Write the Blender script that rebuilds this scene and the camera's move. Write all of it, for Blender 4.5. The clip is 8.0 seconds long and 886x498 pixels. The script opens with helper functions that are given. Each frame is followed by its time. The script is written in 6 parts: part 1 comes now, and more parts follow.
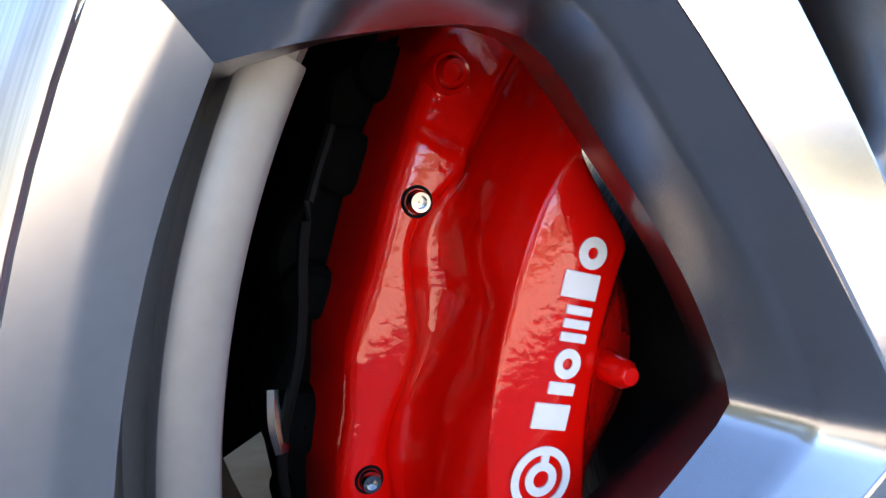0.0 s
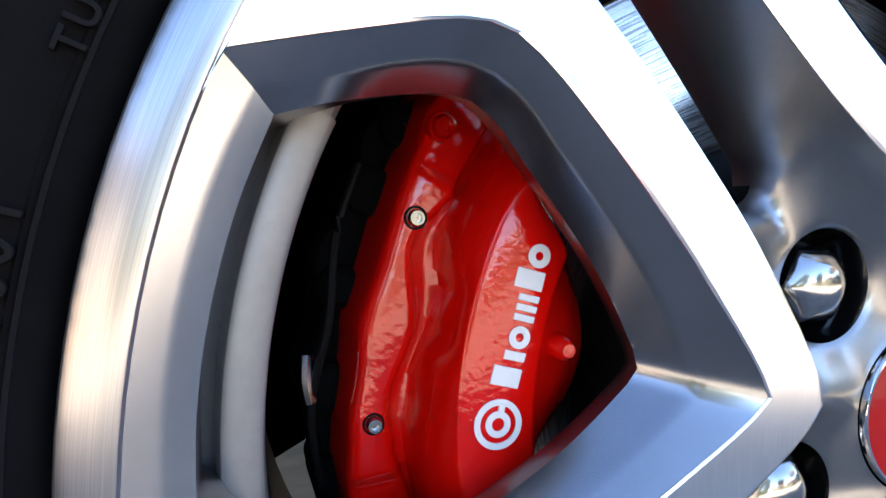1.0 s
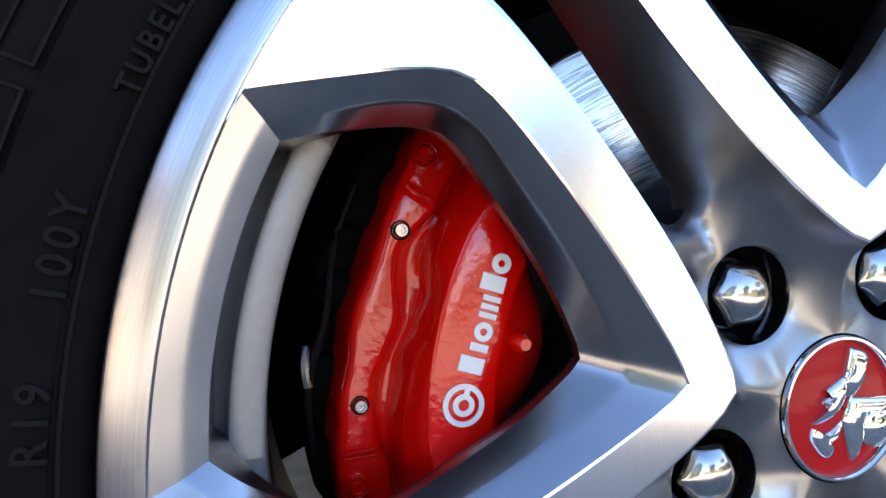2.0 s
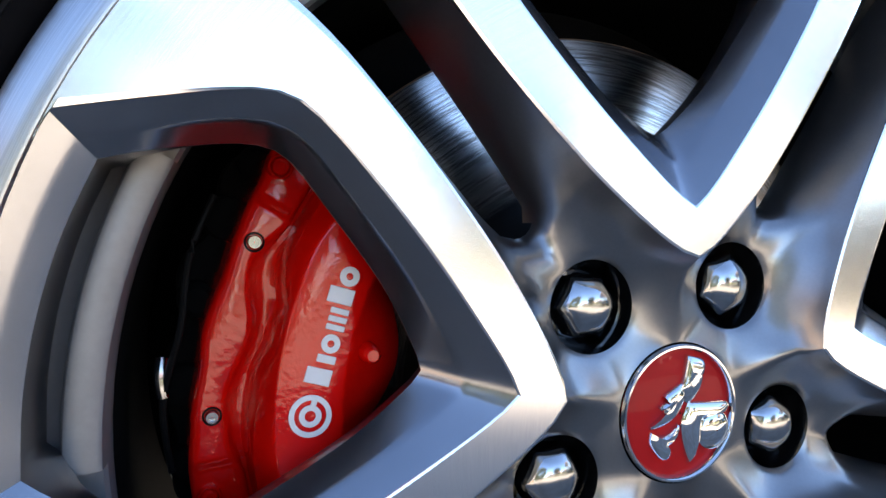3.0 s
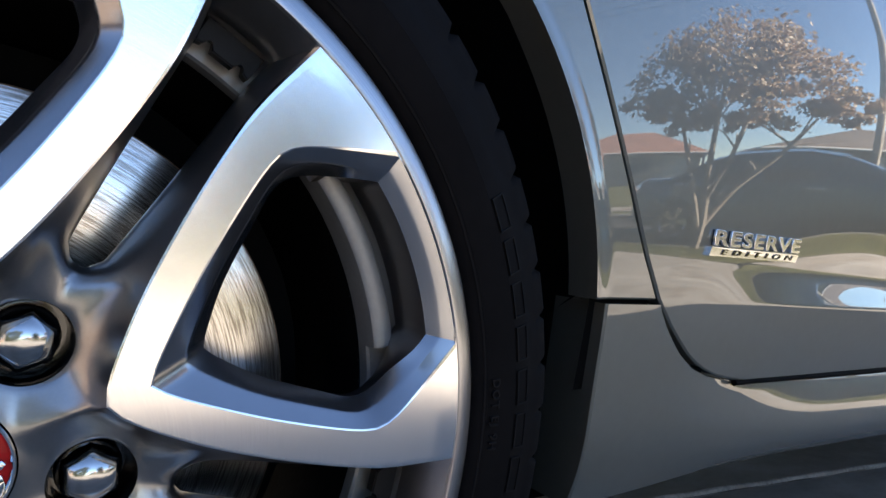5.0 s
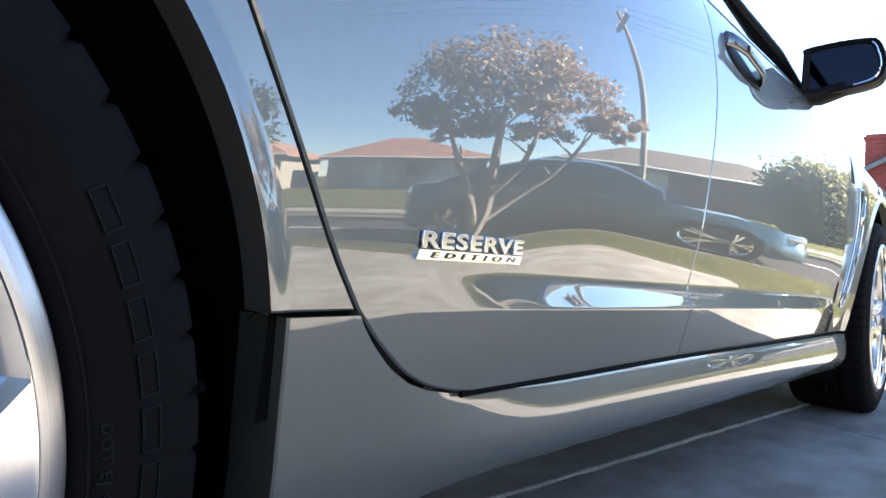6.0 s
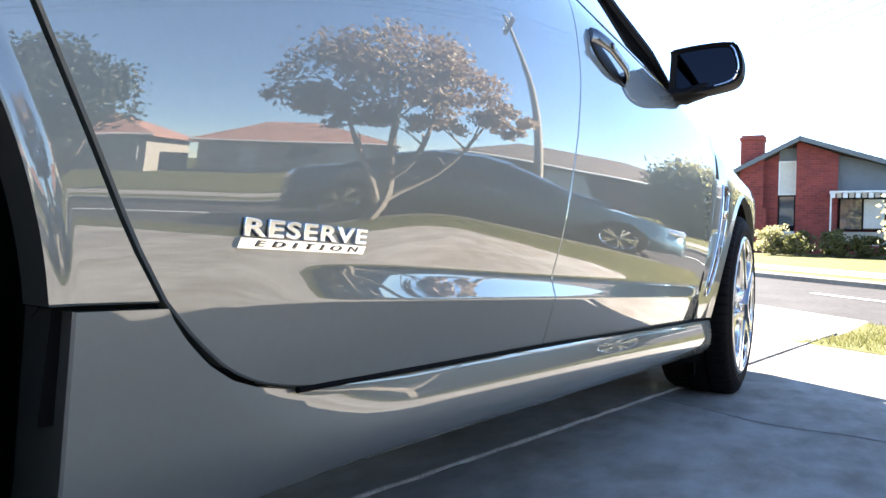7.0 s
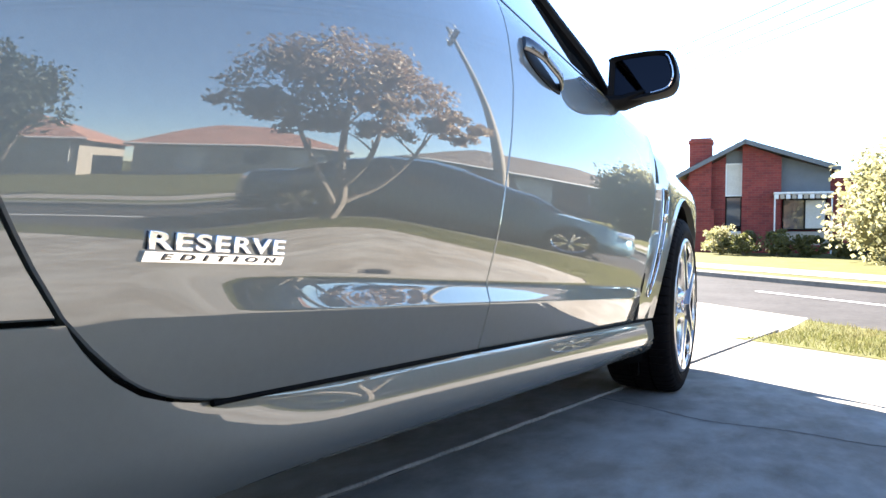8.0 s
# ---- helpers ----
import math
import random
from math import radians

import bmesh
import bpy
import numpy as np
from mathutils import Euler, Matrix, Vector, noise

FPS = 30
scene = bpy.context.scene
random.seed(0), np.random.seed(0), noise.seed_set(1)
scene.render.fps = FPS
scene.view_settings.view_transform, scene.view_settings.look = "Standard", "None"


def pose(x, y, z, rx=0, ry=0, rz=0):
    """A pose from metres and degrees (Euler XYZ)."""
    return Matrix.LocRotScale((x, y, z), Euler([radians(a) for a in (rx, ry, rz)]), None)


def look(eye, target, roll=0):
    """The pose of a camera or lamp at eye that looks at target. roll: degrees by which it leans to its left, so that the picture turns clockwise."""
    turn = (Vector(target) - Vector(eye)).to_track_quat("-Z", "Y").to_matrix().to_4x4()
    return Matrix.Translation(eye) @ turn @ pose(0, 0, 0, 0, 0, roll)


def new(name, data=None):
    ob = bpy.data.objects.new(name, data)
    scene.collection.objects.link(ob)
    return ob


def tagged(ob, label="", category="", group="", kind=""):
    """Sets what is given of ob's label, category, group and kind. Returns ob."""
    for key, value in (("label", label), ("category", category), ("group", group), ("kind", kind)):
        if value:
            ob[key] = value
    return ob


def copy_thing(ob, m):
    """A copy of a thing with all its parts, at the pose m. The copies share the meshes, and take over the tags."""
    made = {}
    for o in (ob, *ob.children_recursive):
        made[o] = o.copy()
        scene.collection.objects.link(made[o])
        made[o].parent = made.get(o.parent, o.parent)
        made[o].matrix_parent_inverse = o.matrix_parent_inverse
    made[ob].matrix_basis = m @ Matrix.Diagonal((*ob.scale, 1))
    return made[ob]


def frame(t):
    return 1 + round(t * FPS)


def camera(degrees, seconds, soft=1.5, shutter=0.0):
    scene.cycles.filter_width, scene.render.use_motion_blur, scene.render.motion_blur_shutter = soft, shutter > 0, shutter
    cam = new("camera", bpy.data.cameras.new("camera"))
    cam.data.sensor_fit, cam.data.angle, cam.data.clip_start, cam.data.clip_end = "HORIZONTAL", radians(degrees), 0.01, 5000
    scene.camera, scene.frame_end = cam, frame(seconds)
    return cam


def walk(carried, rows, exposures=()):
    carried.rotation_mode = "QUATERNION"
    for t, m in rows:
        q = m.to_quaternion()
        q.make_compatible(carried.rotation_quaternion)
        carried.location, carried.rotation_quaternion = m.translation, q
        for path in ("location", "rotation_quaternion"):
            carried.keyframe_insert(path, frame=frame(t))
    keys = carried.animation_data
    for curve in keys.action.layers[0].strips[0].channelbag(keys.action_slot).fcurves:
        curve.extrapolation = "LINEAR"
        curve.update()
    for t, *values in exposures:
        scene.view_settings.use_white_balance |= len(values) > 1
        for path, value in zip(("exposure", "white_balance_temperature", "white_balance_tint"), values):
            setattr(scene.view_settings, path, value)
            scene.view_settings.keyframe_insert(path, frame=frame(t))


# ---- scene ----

# ---- camera and its path (car frame, then laid on the sloping driveway) ----
PITCH = 3.8
SLOPE = pose(0, 0, 0, 0, PITCH, 0)
cam = camera(67.7, 8.0, soft=1.5)
PATH = [
    (0, (-0.2263, -0.0997, 0.4163), (0.5627, 1.7397, 0.1061), -0.97),
    (0.5, (-0.2240, -0.1281, 0.4147), (0.4553, 1.77, 0.1858), -0.54),
    (1, (-0.2289, -0.1627, 0.4063), (0.4028, 1.7647, 0.2827), 0.21),
    (2.3, (-0.2247, -0.2142, 0.3995), (0.3404, 1.7043, 0.3811), 1.46),
    (2.5, (-0.2208, -0.2193, 0.4023), (0.3721, 1.6907, 0.382), 1.25),
    (3, (-0.1908, -0.2221, 0.409), (0.5105, 1.6504, 0.3617), 1.74),
    (3.5, (-0.1519, -0.2386, 0.4184), (0.6499, 1.592, 0.3404), 2.66),
    (4, (-0.0935, -0.2702, 0.431), (0.7715, 1.5313, 0.3524), 3.08),
    (4.5, (-0.0356, -0.3032, 0.4439), (0.9626, 1.4287, 0.3781), 4.05),
    (5, (0.0151, -0.3312, 0.4519), (1.1412, 1.321, 0.4068), 4.71),
    (5.2, (0.0389, -0.3503, 0.4589), (1.2048, 1.2737, 0.4014), 4.41),
    (6.3, (0.161, -0.342, 0.445), (1.767, 0.848, 0.513), 3.1),
    (6.5, (0.169, -0.355, 0.444), (1.799, 0.802, 0.506), 3.6),
    (7, (0.187, -0.378, 0.449), (1.878, 0.69, 0.487), 2.6),
    (7.5, (0.197, -0.401, 0.453), (1.93, 0.596, 0.5), 2.2),
    (8, (0.201, -0.411, 0.457), (1.955, 0.547, 0.507), 2.0),
]
walk(cam, [(t, SLOPE @ look(e, g, r)) for t, e, g, r in PATH],
     exposures=[(0, 4.58, 7200, 12), (1.0, 4.38, 7200, 12), (2.3, 4.15, 7150, 12), (3.0, 3.82, 7150, 12), (3.6, 3.05, 7150, 12), (4.5, 2.82, 7150, 12), (5.2, 3.58, 6950, 11), (6.3, 3.92, 6700, 10), (8.0, 3.68, 6650, 10)])

# ---- world and sun ----
SUN_AZ, SUN_EL = 51.0, 30.0     # degrees from +x towards +y, above the horizon
world = bpy.data.worlds.new("sky")
scene.world = world
world.use_nodes = True
wn = world.node_tree
sky = wn.nodes.new("ShaderNodeTexSky")
sky.sky_type = "NISHITA"
sky.sun_disc = False
sky.sun_elevation = radians(SUN_EL)
sky.sun_rotation = radians(90 - SUN_AZ)
sky.dust_density = 0.0
sky.ozone_density = 3.0
sky.altitude = 2400
wn.nodes["Background"].inputs["Strength"].default_value = 0.058
wn.links.new(sky.outputs[0], wn.nodes["Background"].inputs["Color"])
sun_data = bpy.data.lights.new("sun", "SUN")
sun_data.energy, sun_data.angle, sun_data.color = 5.0, radians(0.5), (1.0, 0.95, 0.87)
sun = new("sun", sun_data)
sd = Vector((math.cos(radians(SUN_EL)) * math.cos(radians(SUN_AZ)), math.cos(radians(SUN_EL)) * math.sin(radians(SUN_AZ)), math.sin(radians(SUN_EL))))
sun.matrix_world = Matrix.Translation(sd * 30) @ sd.to_track_quat("Z", "Y").to_matrix().to_4x4()


# ---- materials ----
def mat(name, color, rough=0.5, metal=0.0, var=0.15, scale=40.0, bump=0.0, bump_scale=200.0, coat=0.0, coat_rough=0.03,
        stretch=(1, 1, 1), color2=None, ior=1.5, rvar=0.0):
    """Procedural surface: two scales of noise in colour, fine bump, optional clear coat."""
    m = bpy.data.materials.new(name)
    m.use_nodes = True
    nt = m.node_tree
    b = nt.nodes["Principled BSDF"]
    b.inputs["Roughness"].default_value = rough
    b.inputs["Metallic"].default_value = metal
    b.inputs["IOR"].default_value = ior
    b.inputs["Coat Weight"].default_value = coat
    b.inputs["Coat Roughness"].default_value = coat_rough
    tc = nt.nodes.new("ShaderNodeTexCoord")
    mp = nt.nodes.new("ShaderNodeMapping")
    mp.inputs["Scale"].default_value = stretch
    nt.links.new(tc.outputs["Object"], mp.inputs["Vector"])
    n1 = nt.nodes.new("ShaderNodeTexNoise")
    n1.inputs["Scale"].default_value = scale
    n1.inputs["Detail"].default_value = 6
    n2 = nt.nodes.new("ShaderNodeTexNoise")
    n2.inputs["Scale"].default_value = scale * 0.11
    n2.inputs["Detail"].default_value = 3
    for n in (n1, n2):
        nt.links.new(mp.outputs[0], n.inputs["Vector"])
    add = nt.nodes.new("ShaderNodeMath")
    add.operation = "ADD"
    nt.links.new(n1.outputs["Fac"], add.inputs[0])
    nt.links.new(n2.outputs["Fac"], add.inputs[1])
    ramp = nt.nodes.new("ShaderNodeValToRGB")
    ramp.color_ramp.elements[0].position = 0.36
    ramp.color_ramp.elements[1].position = 0.64
    half = nt.nodes.new("ShaderNodeMath")
    half.operation = "MULTIPLY"
    half.inputs[1].default_value = 0.5
    nt.links.new(add.outputs[0], half.inputs[0])
    nt.links.new(half.outputs[0], ramp.inputs[0])
    c2 = color2 or tuple(c * (1 - var) for c in color)
    c1 = color if color2 else tuple(min(1, c * (1 + var)) for c in color)
    ramp.color_ramp.elements[0].color = (*c2, 1)
    ramp.color_ramp.elements[1].color = (*c1, 1)
    nt.links.new(ramp.outputs[0], b.inputs["Base Color"])
    if rvar:
        mr = nt.nodes.new("ShaderNodeMapRange")
        mr.inputs[3].default_value, mr.inputs[4].default_value = max(0, rough - rvar), rough + rvar
        nt.links.new(n1.outputs["Fac"], mr.inputs[0])
        nt.links.new(mr.outputs[0], b.inputs["Roughness"])
    if bump:
        n3 = nt.nodes.new("ShaderNodeTexNoise")
        n3.inputs["Scale"].default_value = bump_scale
        n3.inputs["Detail"].default_value = 4
        nt.links.new(mp.outputs[0], n3.inputs["Vector"])
        bp = nt.nodes.new("ShaderNodeBump")
        bp.inputs["Strength"].default_value = bump
        bp.inputs["Distance"].default_value = 0.2 / bump_scale
        nt.links.new(n3.outputs["Fac"], bp.inputs["Height"])
        nt.links.new(bp.outputs[0], b.inputs["Normal"])
    return m


def ring_mat(name, color, rough, metal, around, across, dark, amount, coat=0.0, aniso=0.0, relief=0.04):
    """Turned metal: fine scratches that run round the y axis of the object."""
    m = mat(name, color, rough, metal, var=0.05, scale=30, coat=coat)
    nt = m.node_tree
    b = nt.nodes["Principled BSDF"]
    tc = nt.nodes.new("ShaderNodeTexCoord")
    sep = nt.nodes.new("ShaderNodeSeparateXYZ")
    nt.links.new(tc.outputs["Object"], sep.inputs[0])
    ang = nt.nodes.new("ShaderNodeMath")
    ang.operation = "ARCTAN2"
    nt.links.new(sep.outputs["Z"], ang.inputs[0])
    nt.links.new(sep.outputs["X"], ang.inputs[1])
    ln = nt.nodes.new("ShaderNodeVectorMath")
    ln.operation = "LENGTH"
    flat = nt.nodes.new("ShaderNodeCombineXYZ")
    nt.links.new(sep.outputs["X"], flat.inputs[0])
    nt.links.new(sep.outputs["Z"], flat.inputs[1])
    nt.links.new(flat.outputs[0], ln.inputs[0])
    comb = nt.nodes.new("ShaderNodeCombineXYZ")
    a1 = nt.nodes.new("ShaderNodeMath")
    a1.operation = "MULTIPLY"
    a1.inputs[1].default_value = around
    r1 = nt.nodes.new("ShaderNodeMath")
    r1.operation = "MULTIPLY"
    r1.inputs[1].default_value = across
    nt.links.new(ang.outputs[0], a1.inputs[0])
    nt.links.new(ln.outputs["Value"], r1.inputs[0])
    nt.links.new(a1.outputs[0], comb.inputs[0])
    nt.links.new(r1.outputs[0], comb.inputs[1])
    n = nt.nodes.new("ShaderNodeTexNoise")
    n.inputs["Scale"].default_value = 1.0
    n.inputs["Detail"].default_value = 5
    n.inputs["Roughness"].default_value = 0.65
    nt.links.new(comb.outputs[0], n.inputs["Vector"])
    ramp = nt.nodes.new("ShaderNodeValToRGB")
    ramp.color_ramp.elements[0].position = 0.5 - amount
    ramp.color_ramp.elements[1].position = 0.5 - amount + 0.08
    ramp.color_ramp.elements[0].color = (*dark, 1)
    ramp.color_ramp.elements[1].color = (*color, 1)
    nt.links.new(n.outputs["Fac"], ramp.inputs[0])
    nt.links.new(ramp.outputs[0], b.inputs["Base Color"])
    if aniso:
        # grooves run round the axle: gloss spreads across them, along the radius
        tv = nt.nodes.new("ShaderNodeCombineXYZ")
        nt.links.new(sep.outputs["X"], tv.inputs[0])
        nt.links.new(sep.outputs["Z"], tv.inputs[2])
        vt = nt.nodes.new("ShaderNodeVectorTransform")
        vt.vector_type, vt.convert_from, vt.convert_to = "VECTOR", "OBJECT", "WORLD"
        nt.links.new(tv.outputs[0], vt.inputs[0])
        nrm = nt.nodes.new("ShaderNodeVectorMath")
        nrm.operation = "NORMALIZE"
        nt.links.new(vt.outputs[0], nrm.inputs[0])
        nt.links.new(nrm.outputs[0], b.inputs["Tangent"])
        b.inputs["Anisotropic"].default_value = aniso
    bp = nt.nodes.new("ShaderNodeBump")
    bp.inputs["Strength"].default_value = relief
    bp.inputs["Distance"].default_value = 0.0004
    nt.links.new(n.outputs["Fac"], bp.inputs["Height"])
    nt.links.new(bp.outputs[0], b.inputs["Normal"])
    return m


M = {}
M["paint"] = mat("grey_green_metallic_paint", (0.166, 0.171, 0.154), 0.56, 0.85, 0.03, 900, coat=1.0, coat_rough=0.008)
M["paint"].node_tree.nodes["Principled BSDF"].inputs["Coat IOR"].default_value = 1.85
M["machined"] = ring_mat("machined_aluminium", (0.96, 0.96, 0.97), 0.19, 1.0, 3.0, 2600.0, (0.88, 0.88, 0.90), 0.03, coat=0.25, aniso=0.5)
M["wheel_paint"] = mat("dark_silver_wheel_paint", (0.27, 0.27, 0.278), 0.28, 0.95, 0.04, 700, coat=0.25, coat_rough=0.10, bump=0.03, bump_scale=3000)
# Dark silver with a blue tint that puts the sky's reflection into the colour.
M["pocket_paint"] = mat("sky_tinted_pocket_paint", (0.245, 0.254, 0.278), 0.20, 0.95, 0.04, 700, coat=0.25, coat_rough=0.08, bump=0.02, bump_scale=3000)
# Near-black, with the shade of the slot's depth put into the colour.
M["web"] = mat("shade_dark_cast_web", (0.014, 0.0135, 0.014), 0.45, 0.0, 0.15, 200, bump=0.2, bump_scale=900)
M["lip"] = ring_mat("turned_rim_lip", (0.50, 0.50, 0.52), 0.30, 1.0, 3.0, 2600.0, (0.42, 0.42, 0.44), 0.03, aniso=0.6)
# Brighter copy of the wheel paint; the light it catches is in the colour.
M["bevel"] = mat("lit_copy_rim_bevel_paint", (0.50, 0.50, 0.515), 0.25, 0.95, 0.05, 500, coat=0.2, coat_rough=0.1, bump=0.03, bump_scale=2500)
# Same paint as the pocket, blackened to hold the shade behind the spokes.
M["pocket_wall"] = mat("shade_dark_pocket_paint", (0.016, 0.014, 0.015), 0.30, 0.0, 0.06, 300, coat=0.5, coat_rough=0.22)
M["barrel"] = mat("silver_barrel_paint", (0.2808, 0.2808, 0.2886), 0.45, 0.6, 0.06, 300, bump=0.04, bump_scale=1200)
M["rubber"] = mat("tyre_rubber", (0.0046, 0.0040, 0.0043), 0.75, 0.0, 0.25, 120, bump=0.25, bump_scale=900)
M["letters"] = mat("raised_tyre_lettering", (0.00624, 0.00568, 0.00616), 0.7, 0.0, 0.15, 120, bump=0.15, bump_scale=900)
M["chrome"] = mat("chrome", (0.72, 0.73, 0.75), 0.06, 1.0, 0.02, 60)
M["nut"] = mat("bright_steel", (0.425, 0.4335, 0.4505), 0.14, 1.0, 0.06, 200, bump=0.03, bump_scale=900)
M["red"] = mat("red_caliper_lacquer", (0.665, 0.00391, 0.00195), 0.8, 0.0, 0.04, 60, coat=1.0, coat_rough=0.004, bump=0.30, bump_scale=330)
rb = M["red"].node_tree
rb.nodes["Principled BSDF"].inputs["Specular IOR Level"].default_value = 0.0
rb.nodes["Principled BSDF"].inputs["Coat IOR"].default_value = 1.52
rb.links.new(rb.nodes["Bump"].outputs[0], rb.nodes["Principled BSDF"].inputs["Coat Normal"])
M["red_cap"] = mat("red_enamel", (0.403, 0.00504, 0.00672), 0.5, 0.0, 0.05, 200, coat=0.15)
M["white_ink"] = mat("white_print", (0.697, 0.697, 0.697), 0.4, 0.0, 0.03, 300)
M["disc"] = ring_mat("worn_brake_disc", (0.82, 0.80, 0.77), 0.24, 1.0, 4.0, 900.0, (0.34, 0.31, 0.28), 0.06, aniso=0.75, relief=0.09)
M["dark_trim"] = mat("dark_satin_trim", (0.10, 0.105, 0.115), 0.22, 0.9, 0.05, 300, coat=0.3)
M["badge"] = mat("satin_chrome_badge", (0.86, 0.86, 0.87), 0.18, 1.0, 0.03, 200)
M["rust"] = mat("rusty_edge", (0.20, 0.12, 0.075), 0.7, 0.4, 0.4, 90, bump=0.3, bump_scale=400)
M["black"] = mat("black_plastic", (0.0042, 0.0042, 0.00455), 0.55, 0.0, 0.2, 80, bump=0.1, bump_scale=500)
M["gloss_black"] = mat("gloss_black_plastic", (0.0035, 0.0035, 0.00385), 0.12, 0.0, 0.1, 80, coat=0.6)
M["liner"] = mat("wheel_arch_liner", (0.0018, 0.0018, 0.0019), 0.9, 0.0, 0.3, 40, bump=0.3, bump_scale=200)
M["mirror"] = mat("tinted_mirror_glass", (0.012, 0.013, 0.017), 0.02, 1.0, 0.01, 10)
M["car_glass"] = mat("dark_tinted_glass", (0.0075, 0.01, 0.011), 0.02, 0.0, 0.05, 5, coat=0.6, coat_rough=0.0, ior=1.6)
M["concrete"] = mat("worn_concrete", (0.31, 0.287, 0.258), 0.85, 0.0, 0.18, 8, bump=0.6, bump_scale=140, color2=(0.20, 0.183, 0.164), stretch=(1.0, 1.7, 1.0))
cn = M["concrete"].node_tree
stain = cn.nodes.new("ShaderNodeTexNoise")
stain.inputs["Scale"].default_value = 2.6
stain.inputs["Detail"].default_value = 9
stain.inputs["Roughness"].default_value = 0.68
stain_ramp = cn.nodes.new("ShaderNodeValToRGB")
stain_ramp.color_ramp.elements[0].position, stain_ramp.color_ramp.elements[1].position = 0.42, 0.60
stain_ramp.color_ramp.elements[0].color, stain_ramp.color_ramp.elements[1].color = (0.78, 0.73, 0.68, 1), (1, 1, 1, 1)
stain_mix = cn.nodes.new("ShaderNodeMix")
stain_mix.data_type, stain_mix.blend_type = "RGBA", "MULTIPLY"
stain_mix.inputs["Factor"].default_value = 1.0
cn.links.new(cn.nodes["Mapping"].outputs[0], stain.inputs["Vector"])
cn.links.new(stain.outputs["Fac"], stain_ramp.inputs[0])
cn.links.new(cn.nodes["Principled BSDF"].inputs["Base Color"].links[0].from_socket, stain_mix.inputs["A"])
cn.links.new(stain_ramp.outputs[0], stain_mix.inputs["B"])
cn.links.new(stain_mix.outputs["Result"], cn.nodes["Principled BSDF"].inputs["Base Color"])
M["joint"] = mat("joint_filler", (0.04, 0.034, 0.029), 0.9, 0.0, 0.35, 60, bump=0.4, bump_scale=120)
M["bead"] = mat("weathered_sealant", (0.2025, 0.18, 0.1613), 0.9, 0.0, 0.4, 120, bump=0.6, bump_scale=160)
M["asphalt"] = mat("asphalt", (0.0397, 0.0365, 0.0365), 0.85, 0.0, 0.2, 14, bump=0.4, bump_scale=220)
M["kerb"] = mat("kerb_concrete", (0.144, 0.135, 0.12), 0.85, 0.0, 0.2, 12, bump=0.3, bump_scale=150)
M["lawn"] = mat("lawn_soil", (0.0593, 0.0645, 0.018), 0.95, 0.0, 0.3, 18, bump=0.5, bump_scale=90, color2=(0.103, 0.0901, 0.0361))
M["grass"] = mat("grass_blades", (0.0774, 0.085, 0.0232), 0.7, 0.0, 0.3, 3, color2=(0.139, 0.122, 0.0516))
M["brick"] = mat("red_brick", (0.30, 0.055, 0.04), 0.85, 0.0, 0.3, 25, bump=0.3, bump_scale=150, color2=(0.20, 0.035, 0.03))
M["grey_board"] = mat("grey_weatherboard", (0.1014, 0.1131, 0.1248), 0.7, 0.0, 0.1, 30)
M["white_paint"] = mat("white_paint", (0.597, 0.597, 0.581), 0.5, 0.0, 0.05, 20)
M["grey_tile"] = mat("grey_roof_tile", (0.136, 0.136, 0.132), 0.8, 0.0, 0.25, 12, bump=0.3, bump_scale=60)
M["brown_tile"] = mat("brown_roof_tile", (0.145, 0.115, 0.0935), 0.8, 0.0, 0.25, 12, bump=0.3, bump_scale=60)
M["orange_tile"] = mat("terracotta_roof_tile", (0.323, 0.17, 0.123), 0.8, 0.0, 0.25, 12, bump=0.3, bump_scale=60)
M["cream"] = mat("cream_render", (0.33, 0.29, 0.235), 0.85, 0.0, 0.12, 14, bump=0.2, bump_scale=90)
M["brown_brick"] = mat("brown_brick", (0.17, 0.115, 0.085), 0.85, 0.0, 0.3, 30, bump=0.3, bump_scale=120)
M["window"] = mat("house_window_glass", (0.05, 0.06, 0.07), 0.05, 0.0, 0.1, 3, coat=0.5)
M["curtain"] = mat("pale_curtain", (0.496, 0.48, 0.44), 0.8, 0.0, 0.1, 20)
M["bark"] = mat("grey_bark", (0.20, 0.165, 0.13), 0.9, 0.0, 0.35, 22, bump=0.6, bump_scale=70)
M["leaf"] = mat("bronze_green_leaf", (0.357, 0.281, 0.178), 0.55, 0.0, 0.4, 4, color2=(0.255, 0.145, 0.0935))
M["leaf_pale"] = mat("pale_flowering_leaf", (0.337, 0.306, 0.184), 0.7, 0.0, 0.3, 2, color2=(0.165, 0.159, 0.0612))
M["leaf_green"] = mat("garden_leaf", (0.066, 0.078, 0.021), 0.6, 0.0, 0.35, 6, color2=(0.132, 0.126, 0.042))
M["leaf_dark"] = mat("dark_hedge_leaf", (0.035, 0.045, 0.022), 0.6, 0.0, 0.35, 6)
M["pole"] = mat("weathered_timber_pole", (0.24, 0.208, 0.168), 0.85, 0.0, 0.25, 10, bump=0.4, bump_scale=60, stretch=(4, 4, 0.3))
M["blue_paint"] = mat("dark_teal_car_paint", (0.052, 0.105, 0.13), 0.38, 0.6, 0.03, 600, coat=1.0, coat_rough=0.015)
M["lamp"] = mat("clear_headlamp", (0.75, 0.77, 0.8), 0.08, 0.6, 0.05, 30, coat=1.0)
M["red_cap"].node_tree.nodes["Principled BSDF"].inputs["Specular IOR Level"].default_value = 0.15
for k in ("asphalt", "lawn", "concrete", "kerb", "grass"):
    M[k].node_tree.nodes["Principled BSDF"].inputs["Specular IOR Level"].default_value = 0.08
